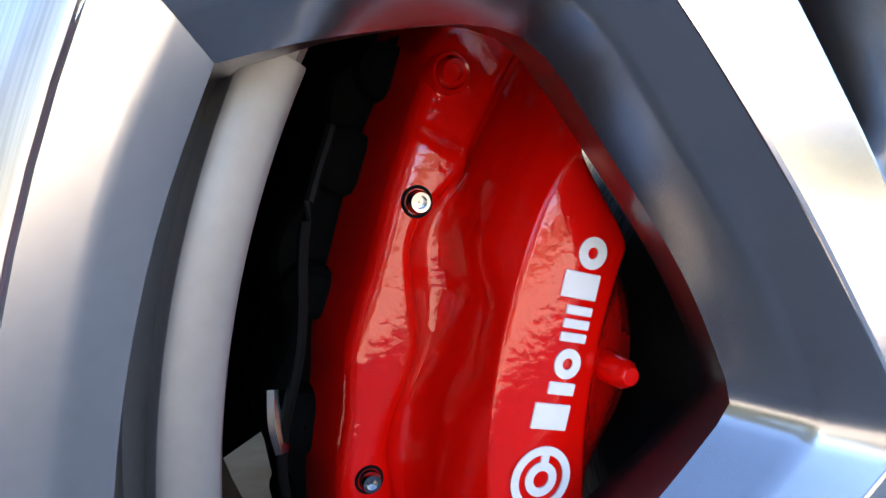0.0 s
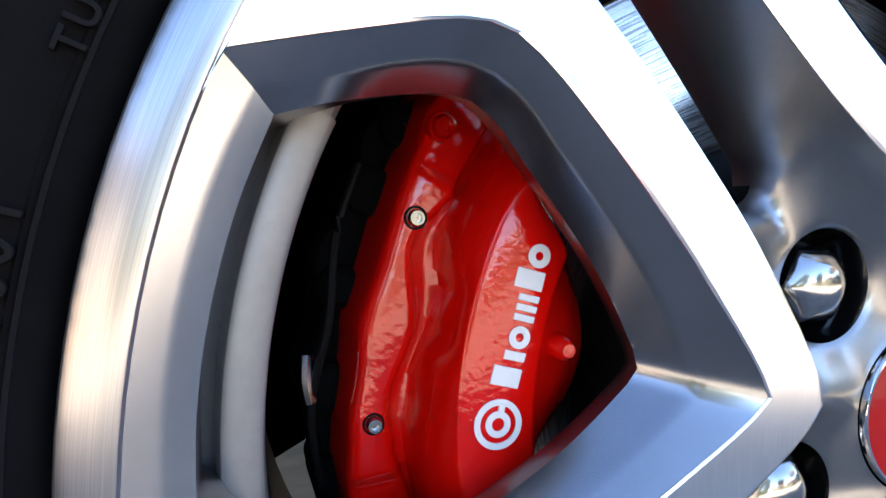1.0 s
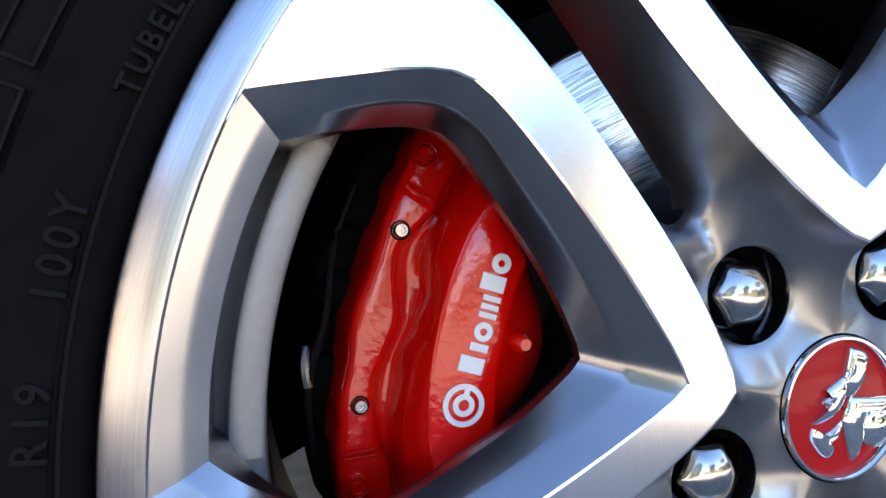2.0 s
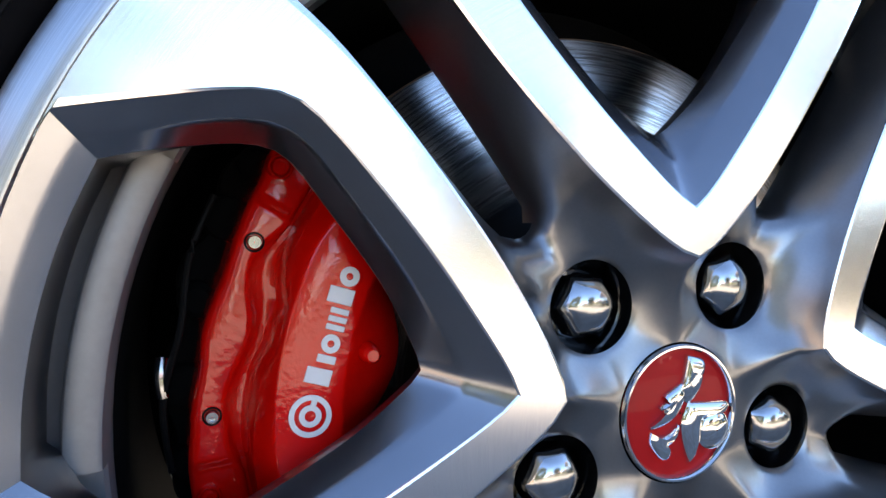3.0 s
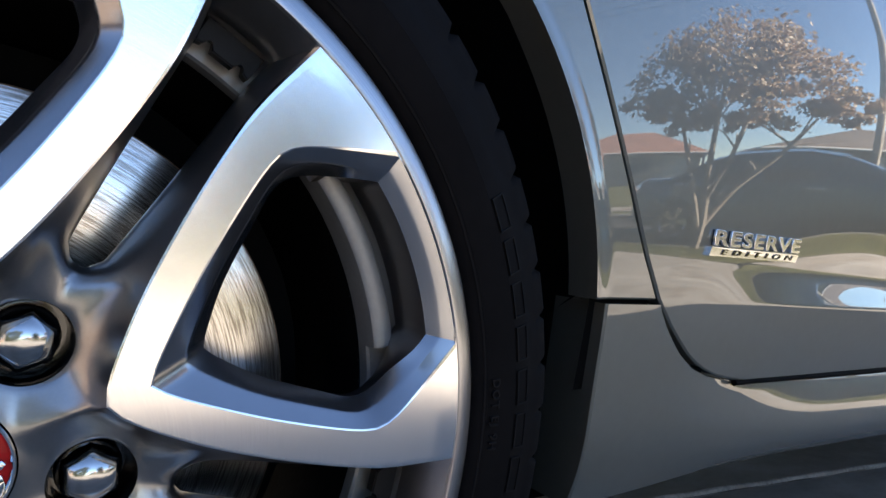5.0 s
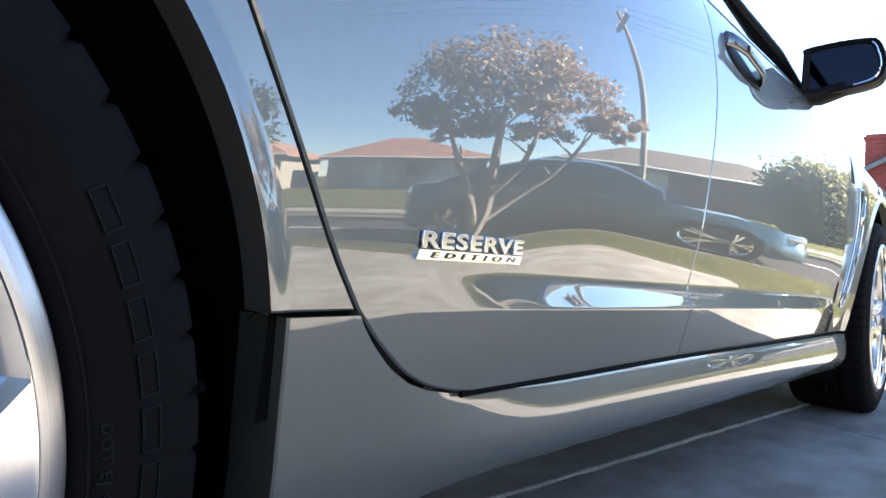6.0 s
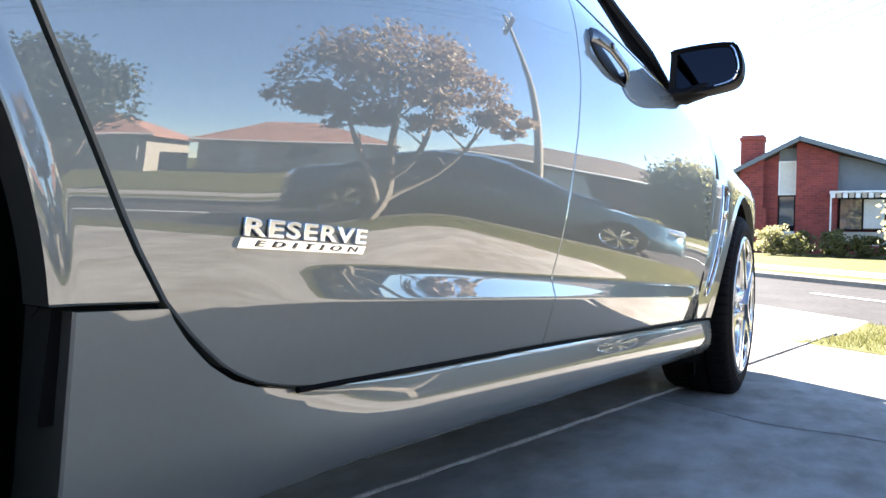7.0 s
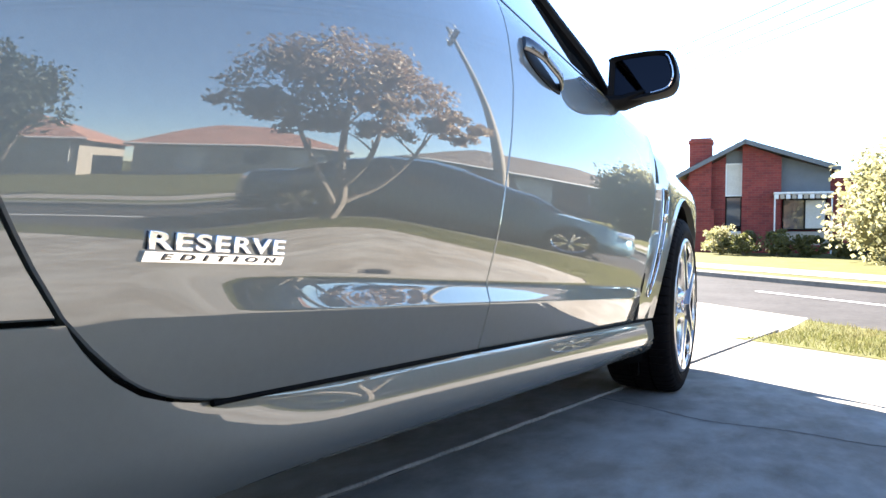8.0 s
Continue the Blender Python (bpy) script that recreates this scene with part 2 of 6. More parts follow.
for k in ("liner", "black", "rubber", "letters", "web"):
    M[k].node_tree.nodes["Principled BSDF"].inputs["Specular IOR Level"].default_value = 0.06 if k == "rubber" else 0.10
for k, share in (("leaf", 0.35), ("leaf_pale", 0.5), ("leaf_green", 0.45), ("leaf_dark", 0.2), ("grass", 0.4)):
    lt = M[k].node_tree
    pb, tr, mx = lt.nodes["Principled BSDF"], lt.nodes.new("ShaderNodeBsdfTranslucent"), lt.nodes.new("ShaderNodeMixShader")
    lt.links.new(lt.nodes["Color Ramp"].outputs[0], tr.inputs["Color"])
    mx.inputs[0].default_value = share
    lt.links.new(pb.outputs[0], mx.inputs[1])
    lt.links.new(tr.outputs[0], mx.inputs[2])
    lt.links.new(mx.outputs[0], lt.nodes["Material Output"].inputs["Surface"])


# ---- mesh helpers ----
def part(name, bm, material, parent=None, label="", sharp=35, smooth=True):
    """Link a bmesh as one mesh object under a thing or a part."""
    me = bpy.data.meshes.new(name)
    bmesh.ops.recalc_face_normals(bm, faces=bm.faces)
    bm.to_mesh(me)
    bm.free()
    me.materials.append(M[material])
    if smooth:
        me.polygons.foreach_set("use_smooth", [True] * len(me.polygons))
        me.set_sharp_from_angle(angle=radians(sharp))
    ob = new(name, me)
    if parent is not None:
        ob.parent = parent
    if label:
        tagged(ob, label)
    return ob


def thing(name, label, category, m=None, group="", kind=""):
    ob = new(name)
    ob.empty_display_size = 0.1
    if m is not None:
        ob.matrix_world = m
    return tagged(ob, label, category, group, kind)


def loft(bm, loops, closed=True, cap_a=False, cap_b=False):
    """Quads between loops of equal length. Returns the rows of vertices."""
    rows = [[bm.verts.new(p) for p in lp] for lp in loops]
    n = len(rows[0])
    for a, b in zip(rows, rows[1:]):
        for i in range(n if closed else n - 1):
            j = (i + 1) % n
            bm.faces.new((a[i], a[j], b[j], b[i]))
    if cap_a:
        bm.faces.new(rows[0])
    if cap_b:
        bm.faces.new(list(reversed(rows[-1])))
    return rows


def lathe(bm, profile, n=96, x0=0.0, z0=0.0, y0=0.0, close=False):
    """Turn (radius, y) round the y axis."""
    loops = [[(x0 + r * math.cos(2 * math.pi * i / n), y0 + y, z0 + r * math.sin(2 * math.pi * i / n)) for i in range(n)] for r, y in profile]
    if close:
        loops.append(loops[0])
    return loft(bm, loops)


def box(bm, c, s, m=None, bevel=0.0):
    """A box of size s about c, its edges bevelled."""
    g = bmesh.ops.create_cube(bm, size=1.0)
    vs = g["verts"]
    for v in vs:
        v.co = Vector((c[0] + v.co.x * s[0], c[1] + v.co.y * s[1], c[2] + v.co.z * s[2]))
        if m is not None:
            v.co = m @ v.co
    if bevel:
        es = {e for v in vs for e in v.link_edges}
        bmesh.ops.bevel(bm, geom=list(es), offset=bevel, segments=2, affect="EDGES", profile=0.5)
    return vs


def prism(bm, pts, a, b, to):
    """A flat outline pts (2D) between depths a and b; to(u, v, d) places it."""
    A = [bm.verts.new(to(u, v, a)) for u, v in pts]
    B = [bm.verts.new(to(u, v, b)) for u, v in pts]
    n = len(pts)
    bm.faces.new(A)
    bm.faces.new(list(reversed(B)))
    for i in range(n):
        j = (i + 1) % n
        bm.faces.new((A[i], A[j], B[j], B[i]))


def tube(bm, pts, radii, n=10, caps=True):
    """A round bar along points."""
    loops = []
    for i, p in enumerate(pts):
        p = Vector(p)
        d = (Vector(pts[min(i + 1, len(pts) - 1)]) - Vector(pts[max(i - 1, 0)])).normalized()
        a = d.orthogonal().normalized() if abs(d.z) > 0.95 else d.cross(Vector((0, 0, 1))).normalized()
        b = d.cross(a)
        loops.append([p + radii[i] * (math.cos(2 * math.pi * k / n) * a + math.sin(2 * math.pi * k / n) * b) for k in range(n)])
    loft(bm, loops, True, caps, caps)


def smooth_curve(pts, n):
    """n points evenly spaced along a Catmull-Rom curve through pts."""
    P = [Vector((*p, 0)) if len(p) == 2 else Vector(p) for p in pts]
    dense = []
    for i in range(len(P) - 1):
        p0, p1, p2, p3 = P[max(i - 1, 0)], P[i], P[i + 1], P[min(i + 2, len(P) - 1)]
        for k in range(16):
            t = k / 16
            dense.append(0.5 * (2 * p1 + (p2 - p0) * t + (2 * p0 - 5 * p1 + 4 * p2 - p3) * t * t + (3 * p1 - p0 - 3 * p2 + p3) * t ** 3))
    dense.append(P[-1])
    acc = [0.0]
    for a, b in zip(dense, dense[1:]):
        acc.append(acc[-1] + (b - a).length)
    out, j = [], 0
    for k in range(n):
        d = acc[-1] * k / (n - 1)
        while j < len(acc) - 2 and acc[j + 1] < d:
            j += 1
        f = (d - acc[j]) / max(1e-9, acc[j + 1] - acc[j])
        out.append(dense[j].lerp(dense[j + 1], min(1, f)))
    return out


def interp(x, table):
    """Smooth interpolation in a table of (x, value)."""
    if x <= table[0][0]:
        return table[0][1]
    for (a, va), (b, vb) in zip(table, table[1:]):
        if x <= b:
            f = (x - a) / (b - a)
            return va + (vb - va) * f
    return table[-1][1]


def sstep(a, b, x):
    f = min(1.0, max(0.0, (x - a) / (b - a)))
    return f * f * (3 - 2 * f)


def text_mesh(body, size, depth, bevel=0.0, shear=0.0, spacing=1.0, offset=0.0):
    """Letters as a mesh in the xy plane, standing up along z, from the built-in font; centred."""
    cu = bpy.data.curves.new("lettering", "FONT")
    cu.body, cu.size, cu.extrude, cu.bevel_depth, cu.shear = body, size, depth, bevel, shear
    cu.offset = offset
    cu.space_character, cu.align_x, cu.align_y = spacing, "CENTER", "CENTER"
    cu.resolution_u = 4
    tmp = bpy.data.objects.new("lettering", cu)
    scene.collection.objects.link(tmp)
    dg = bpy.context.evaluated_depsgraph_get()
    me = bpy.data.meshes.new_from_object(tmp.evaluated_get(dg))
    bm = bmesh.new()
    bm.from_mesh(me)
    bpy.data.objects.remove(tmp)
    bpy.data.curves.remove(cu)
    bpy.data.meshes.remove(me)
    return bm


# ---- the car: wheel ----
HUB = 0.337
car = thing("car", "grey-green metallic sedan parked on a sloping concrete driveway", "car", SLOPE)


def rot(u, v, a):
    c, s = math.cos(a), math.sin(a)
    return u * c - v * s, u * s + v * c


def face_y(r):
    return -0.019 + 0.018 * r


def mm(pts):
    return [(u / 1000, v / 1000) for u, v in pts]


NS, NR = 26, 15
OUT_SIDE = smooth_curve(mm([(66, 0), (69.5, 8), (80, 21.5), (101, 43.5), (128, 67), (155, 88), (180, 104.5), (219, 123)]), NS)
IN_SIDE = smooth_curve(mm([(86, 0), (89, 4.5), (100, 16), (127, 40.5), (154, 62), (172, 74.5), (183, 79), (196, 77.5), (220, 68), (245, 57)]), NS)
BACK_SIDE = smooth_curve(mm([(115.5, 0), (118, 5), (136, 27), (162, 50), (176, 61.5), (186, 64.5), (199, 62), (216, 55), (231.5, 47.3)]), NS)
CORNER = math.atan2(123, 219)


def petal_loop(side, rim):
    """Closed loop of one petal: tip, one side, the rim, the other side back."""
    pts = [(p.x, p.y) for p in side] + rim + [(p.x, -p.y) for p in reversed(side[1:])]
    return pts


out_rim = [(0.2516 * math.cos(CORNER * (1 - 2 * k / (NR + 1))), 0.2516 * math.sin(CORNER * (1 - 2 * k / (NR + 1)))) for k in range(1, NR + 1)]
in_rim = [(p.x, p.y) for p in smooth_curve(mm([(245, 57), (251, 30), (253, 0), (251, -30), (245, -57)]), NR + 2)[1:-1]]
back_rim = [(p.x, p.y) for p in smooth_curve(mm([(231.5, 47.3), (235.8, 24.5), (237.3, 0), (235.8, -24.5), (231.5, -47.3)]), NR + 2)[1:-1]]
OUT, INN, BACK = petal_loop(OUT_SIDE, out_rim), petal_loop(IN_SIDE, in_rim), petal_loop(BACK_SIDE, back_rim)


def place(pts, a, y):
    """Loop in the wheel's own frame; y a number or a function of the radius."""
    res = []
    for u, v in pts:
        x, z = rot(u, v, a)
        res.append((x, y(math.hypot(u, v)) if callable(y) else y, z))
    return res


def mix(A, B, f):
    return [(a[0] + (b[0] - a[0]) * f, a[1] + (b[1] - a[1]) * f) for a, b in zip(A, B)]


PETAL0, LUG0 = radians(97), radians(61)
LUG_R, WELL_R = 0.0605, 0.0192

# pocket walls of the five petals
POCKETS = []
for k in range(5):
    bm = bmesh.new()
    a = PETAL0 + k * radians(72)
    back_y = 0.003
    shape = [(0.0, 0.0), (0.04, 0.025), (0.10, 0.065), (0.50, 0.33), (0.57, 0.39), (0.64, 0.48), (0.94, 0.91), (1.0, 1.0)]
    flat = 0.0092

    rings = []
    for f, g in shape:
        loop = mix(INN, BACK, f)
        low = mix(INN, BACK, 1.0)
        rings.append([(*rot(u, v, a),) for u, v in loop])
        rings[-1] = [(x, face_y(math.hypot(u, v)) + 0.0006 + (back_y - flat * sstep(0.200, 0.226, bu) - face_y(math.hypot(u, v))) * g, z) for (x, z), (u, v), (bu, bv) in zip(rings[-1], loop, low)]
    for f, yy in ((0.0, 0.006), (0.10, 0.014), (0.75, 0.031)):
        # the spokes are cut away behind, the rim wall goes straight down
        lp = []
        for p, q in zip(BACK, INN):
            g = max(0.015, f * (1 - sstep(0.205, 0.229, p[0])))
            lp.append((p[0] + (q[0] - p[0]) * g, p[1] + (q[1] - p[1]) * g))
        rings.append([(x, yy, z) for x, z in [rot(u, v, a) for u, v in lp]])
    first, last = NS - 1, NS + NR
    loft(bm, [ring[last:] + ring[:first + 1] for ring in rings[:-3]], closed=False)
    br = bmesh.new()
    loft(br, [ring[first:last + 1] for ring in rings[:-3]], closed=False)
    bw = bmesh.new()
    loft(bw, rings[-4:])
    POCKETS.append((bm, bw, br))

# painted casting: slots and hub
bm = bmesh.new()
WELLS = []
for k in range(5):
    # slot between two petals, in the frame of the slot's axis
    s = LUG0 + k * radians(72)
    up = []
    for p in OUT_SIDE:
        if p.length > 0.108:
            up.append(rot(p.x, p.y, -radians(36)))       # petal before the slot: lies at negative v
    top = [(u, -abs(v)) for u, v in up]
    n = len(top)
    end = [(0.2516 * math.cos(q), 0.2516 * math.sin(q)) for q in [math.atan2(top[-1][1], top[-1][0]) * (1 - 2 * i / 6) for i in range(1, 6)]]
    outer = top + end + [(u, -v) for u, v in reversed(top)]
    hole_side = [(p.x, -p.y) for p in smooth_curve(mm([(101, 5), (106, 9), (145, 12.5), (190, 15), (220, 17), (238, 20)]), n)]
    hole_end = [(0.2385 + 0.002 * math.cos((i - 3) / 3), -0.019 * (1 - i / 3)) for i in range(1, 6)]
    hole = hole_side + hole_end + [(u, -v) for u, v in reversed(hole_side)]
    lips = [place(outer, s, lambda r: face_y(r) + 0.0006), place(mix(outer, hole, 0.05), s, lambda r: face_y(r) + 0.002),
            place(mix(outer, hole, 0.45), s, lambda r: face_y(r) * 0.7 + 0.006), place(mix(outer, hole, 0.82), s, lambda r: 0.0075),
            place(hole, s, 0.013), place(hole, s, 0.021)]
    loft(bm, lips, closed=False)
    # hub area round one nut
    arc = radians(36)
    B = []
    for i in range(13):
        q = -arc + 2 * arc * i / 12
        B.append((0.0298 * math.cos(q), 0.0298 * math.sin(q), 0.0))
    for i in range(1, 6):
        r = 0.0298 + (0.068 - 0.0298) * i / 6
        B.append((r * math.cos(arc), r * math.sin(arc), face_y(0.068) * sstep(0.4, 1.1, i / 6)))
    near = [rot(p.x, p.y, -arc) for p in OUT_SIDE if p.length <= 0.108] + [top[0]]
    for u, v in near:
        B.append((u, abs(v), face_y(math.hypot(u, v)) + 0.0006))
    e0 = outer[0]
    r0 = math.hypot(*e0)
    for f, yy in ((0.05, face_y(r0) + 0.002), (0.45, face_y(r0) * 0.7 + 0.006), (0.82, 0.0075), (1.0, 0.013)):
        B.append((e0[0] + (hole[0][0] - e0[0]) * f, abs(e0[1] + (hole[0][1] - e0[1]) * f), yy))
    B.append((0.0998, 0.0028, 0.013))
    B.append((0.0993, 0.0, 0.013))
    half = B[13:-1]
    B = B + [(u, -v, y) for u, v, y in reversed(half)]
    cen = (LUG_R, 0.0)
    angs = [math.atan2(p[1] - cen[1], p[0] - cen[0]) for p in B]
    C = [(cen[0] + WELL_R * math.cos(q), cen[1] + WELL_R * math.sin(q)) for q in angs]
    loops = []
    for f, g in ((0, 0), (0.08, 0.12), (0.18, 0.28), (0.3, 0.46), (0.42, 0.62), (0.54, 0.76), (0.66, 0.88), (0.78, 0.96), (0.88, 1.0), (0.95, 1.0), (1.0, 1.06)):
        lp = []
        for b, c in zip(B, C):
            u, v = b[0] + (c[0] - b[0]) * f, b[1] + (c[1] - b[1]) * f
            x, z = rot(u, v, s)
            y_in = 0.0035 + 0.030 * (cen[0] - 0.0605)
            lp.append((x, b[2] + (y_in - b[2]) * min(1, g) + (0.001 if g > 1 else 0), z))
        loops.append(lp)
    for rr, yy in ((0.0188, 0.0062), (0.0182, 0.018), (0.0178, 0.032), (0.004, 0.0325)):
        loops.append([(*rot(cen[0] + rr * math.cos(q), cen[1] + rr * math.sin(q), s),) for q in angs])
        loops[-1] = [(x, yy, z) for x, z in loops[-1]]
    loft(bm, loops[:-4])
    bw = bmesh.new()
    loft(bw, loops[-5:])
    WELLS.append(bw)
bmesh.ops.remove_doubles(bm, verts=bm.verts, dist=0.0003)
inner = [v for v in bm.verts if not v.is_boundary and math.hypot(v.co.x, v.co.z) < 0.125 and v.co.y < 0.012]
for _ in range(70):
    bmesh.ops.smooth_vert(bm, verts=inner, factor=0.5, use_axis_x=False, use_axis_y=True, use_axis_z=False)
for _ in range(5):
    bmesh.ops.smooth_vert(bm, verts=inner, factor=0.4, use_axis_x=True, use_axis_y=True, use_axis_z=True)
wheel = part("wheel", bm, "wheel_paint", car, "five-petal alloy wheel, dark silver pockets and bright machined face", sharp=62)
wheel.location = (0, 0, HUB)

for bp, bw, br in POCKETS:
    pocket = part("spoke_pocket", bp, "pocket_paint", wheel, sharp=62)
    part("rim_bevel", br, "bevel", pocket, sharp=62)
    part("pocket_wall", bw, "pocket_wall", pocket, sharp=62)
# Well linings in black: the deep shade inside is put into their colour.
for bw in WELLS:
    part("nut_well", bw, "gloss_black", wheel, sharp=62)

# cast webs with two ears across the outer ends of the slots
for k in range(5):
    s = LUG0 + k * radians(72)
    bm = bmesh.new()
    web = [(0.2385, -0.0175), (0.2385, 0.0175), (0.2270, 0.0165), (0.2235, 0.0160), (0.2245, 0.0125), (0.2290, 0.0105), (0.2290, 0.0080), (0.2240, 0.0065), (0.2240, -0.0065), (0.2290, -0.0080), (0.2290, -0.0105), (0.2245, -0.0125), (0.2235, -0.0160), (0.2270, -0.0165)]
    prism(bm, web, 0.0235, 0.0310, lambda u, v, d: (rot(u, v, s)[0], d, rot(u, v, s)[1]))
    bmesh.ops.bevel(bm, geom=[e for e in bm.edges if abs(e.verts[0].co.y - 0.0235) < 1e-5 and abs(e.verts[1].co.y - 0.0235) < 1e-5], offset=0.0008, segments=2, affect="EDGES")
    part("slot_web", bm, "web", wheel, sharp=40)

# bright machined faces
for k in range(5):
    bm = bmesh.new()
    a = PETAL0 + k * radians(72)
    loft(bm, [place(mix(OUT, INN, -0.02), a, lambda r: face_y(r) + 0.003), place(OUT, a, lambda r: face_y(r) + 0.0004), place(mix(OUT, INN, 0.05), a, face_y),
              place(mix(OUT, INN, 0.5), a, face_y), place(mix(OUT, INN, 0.95), a, face_y), place(mix(OUT, INN, 0.995), a, lambda r: face_y(r) + 0.0003), place(INN, a, lambda r: face_y(r) + 0.0007)])
    part("spoke_face", bm, "machined", wheel, "bright diamond-cut aluminium spoke face" if k == 0 else "", sharp=7)
bm = bmesh.new()
lathe(bm, [(0.2500, -0.006), (0.2512, -0.0142), (0.2517, -0.0150), (0.2526, -0.0152), (0.2570, -0.0138), (0.2622, -0.0114), (0.2642, -0.0100), (0.2651, -0.0075), (0.2652, -0.004), (0.2652, 0.008)], 160)
part("rim_lip", bm, "lip", wheel, "turned aluminium rim lip")
bm = bmesh.new()
lathe(bm, [(0.2520, -0.008), (0.2480, 0.004), (0.2440, 0.020), (0.2400, 0.034), (0.2340, 0.040), (0.2325, 0.0405), (0.2210, 0.0405), (0.2195, 0.042), (0.2185, 0.052)], 128)
barrel = part("barrel", bm, "barrel", wheel, "silver-painted wheel barrel")
# Deeper part of the barrel, near-black in colour to stand for its shade.
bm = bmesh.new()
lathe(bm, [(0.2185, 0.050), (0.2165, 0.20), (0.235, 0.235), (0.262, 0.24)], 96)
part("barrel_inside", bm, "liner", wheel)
for k in range(5):
    bm = bmesh.new()
    q0 = PETAL0 + k * radians(72)
    loft(bm, [[(r * math.cos(q0 + radians(q)), y, r * math.sin(q0 + radians(q))) for q in [-14.5 + 1.45 * i for i in range(21)]] for r, y in ((0.2335, 0.042), (0.2325, 0.030), (0.2315, 0.0285), (0.2300, 0.0280), (0.2215, 0.0290), (0.2198, 0.0305), (0.2192, 0.034), (0.2188, 0.055))], closed=False)
    for sgn in (-14.5, 14.5):
        q = q0 + radians(sgn)
        bm.faces.new([bm.verts.new((r * math.cos(q), y, r * math.sin(q))) for r, y in ((0.2335, 0.042), (0.2325, 0.030), (0.2315, 0.0285), (0.2300, 0.0280), (0.2215, 0.0290), (0.2198, 0.0305), (0.2192, 0.034), (0.2188, 0.055))])
    part("barrel_step", bm, "barrel", barrel)

# tyre with shoulder blocks
bm = bmesh.new()
prof = [(0.2600, 0.012), (0.2645, 0.002), (0.2665, -0.006), (0.2700, -0.0105), (0.2750, -0.0130), (0.2758, -0.0122), (0.2840, -0.0145), (0.2960, -0.0148), (0.2968, -0.0138), (0.3060, -0.0120), (0.3130, -0.0090),
        (0.3138, -0.0083), (0.3220, -0.0062), (0.3310, -0.0025), (0.3385, 0.0045), (0.3435, 0.015), (0.3460, 0.032), (0.3466, 0.065), (0.3390, 0.0655), (0.3390, 0.073), (0.3450, 0.0735), (0.3452, 0.135), (0.3395, 0.1355), (0.3395, 0.145), (0.3450, 0.1455),
        (0.3430, 0.215), (0.333, 0.235), (0.30, 0.248), (0.262, 0.24)]
NT = 64 * 8
loops = []
for r, y in prof:
    lp = []
    for i in range(NT):
        q = 2 * math.pi * i / NT
        dr, dy = 0.0, 0.0
        if r > 0.3135 and -0.009 < y < 0.066 and i % 8 == 0:
            dr, dy = -0.0035 * sstep(0.322, 0.338, r), 0.0035 * sstep(0.320, 0.334, r)
        elif r > 0.3215 and y < 0.01 and (i // 8) % 2 == 0:
            dy = -0.0006 * sstep(0.320, 0.331, r)
        if 0.3 < r and y > 0.075 and i % 8 == 4:
            dr = -0.005
        lp.append(((r + dr) * math.cos(q), y + dy, (r + dr) * math.sin(q)))
    loops.append(lp)
loft(bm, loops)
tyre = part("tyre", bm, "rubber", wheel, "low-profile black tyre with raised sidewall lettering", sharp=40)


def on_arc(bm, radius, centre, y, flip=1):
    """Bend flat lettering (xy) on to the sidewall; centre in degrees, reading along the arc."""
    for v in bm.verts:
        t, h, d = v.co.x, v.co.y, v.co.z
        q = radians(centre) - flip * t / radius
        r = radius + flip * h
        v.co = (r * math.cos(q), y - d, r * math.sin(q))


for body, size, radius, centre, flip in (("TUBELESS", 0.0086, 0.2765, 154.4, 1), ("DOT EJ 9H", 0.0080, 0.2805, 1.0, 1), ("100Y", 0.0118, 0.2790, 168.0, 1), ("R19", 0.0118, 0.2790, 177.4, 1)):
    bm = text_mesh(body, size, 0.0007, 0.0002, spacing=1.25)
    on_arc(bm, radius, centre, -0.0140, flip)
    part("sidewall_lettering", bm, "letters", tyre, "raised rubber lettering", smooth=False)
for centre, count, radius in ((10.0, 7, 0.3035), (150.0, 6, 0.3035)):
    for i in range(count):
        bm = bmesh.new()
        q0, q1 = radians(centre + 5.4 * (i - count / 2)), radians(centre + 5.4 * (i - count / 2) + 4.1)
        for rr0, rr1 in ((0.2980, 0.2990), (0.3085, 0.3095)):
            loft(bm, [[(r * math.cos(q0 + (q1 - q0) * j / 6), yy, r * math.sin(q0 + (q1 - q0) * j / 6)) for j in range(7)]
                      for r, yy in ((rr0, -0.004), (rr0, -0.0152 + (rr0 - 0.298) * 0.32), (rr1, -0.0152 + (rr1 - 0.298) * 0.32), (rr1, -0.003))], closed=False)
        for qq in (q0, q1):
            loft(bm, [[(r * math.cos(qq + d), yy - 0.0054 + (r - 0.298) * 0.32, r * math.sin(qq + d)) for r in (0.298, 0.302, 0.306, 0.3095)] for d, yy in ((-0.002, -0.006), (-0.0016, -0.0098), (0.0016, -0.0098), (0.002, -0.006))], closed=False)
        part("sidewall_block", bm, "letters", tyre, "outlined sidewall bar" if i == 0 else "", smooth=False)
# raised bead rings
bm = bmesh.new()
lathe(bm, [(0.2722, -0.010), (0.2726, -0.0128), (0.2736, -0.0134), (0.2742, -0.0116)], 160)
part("bead_ring", bm, "letters", tyre)

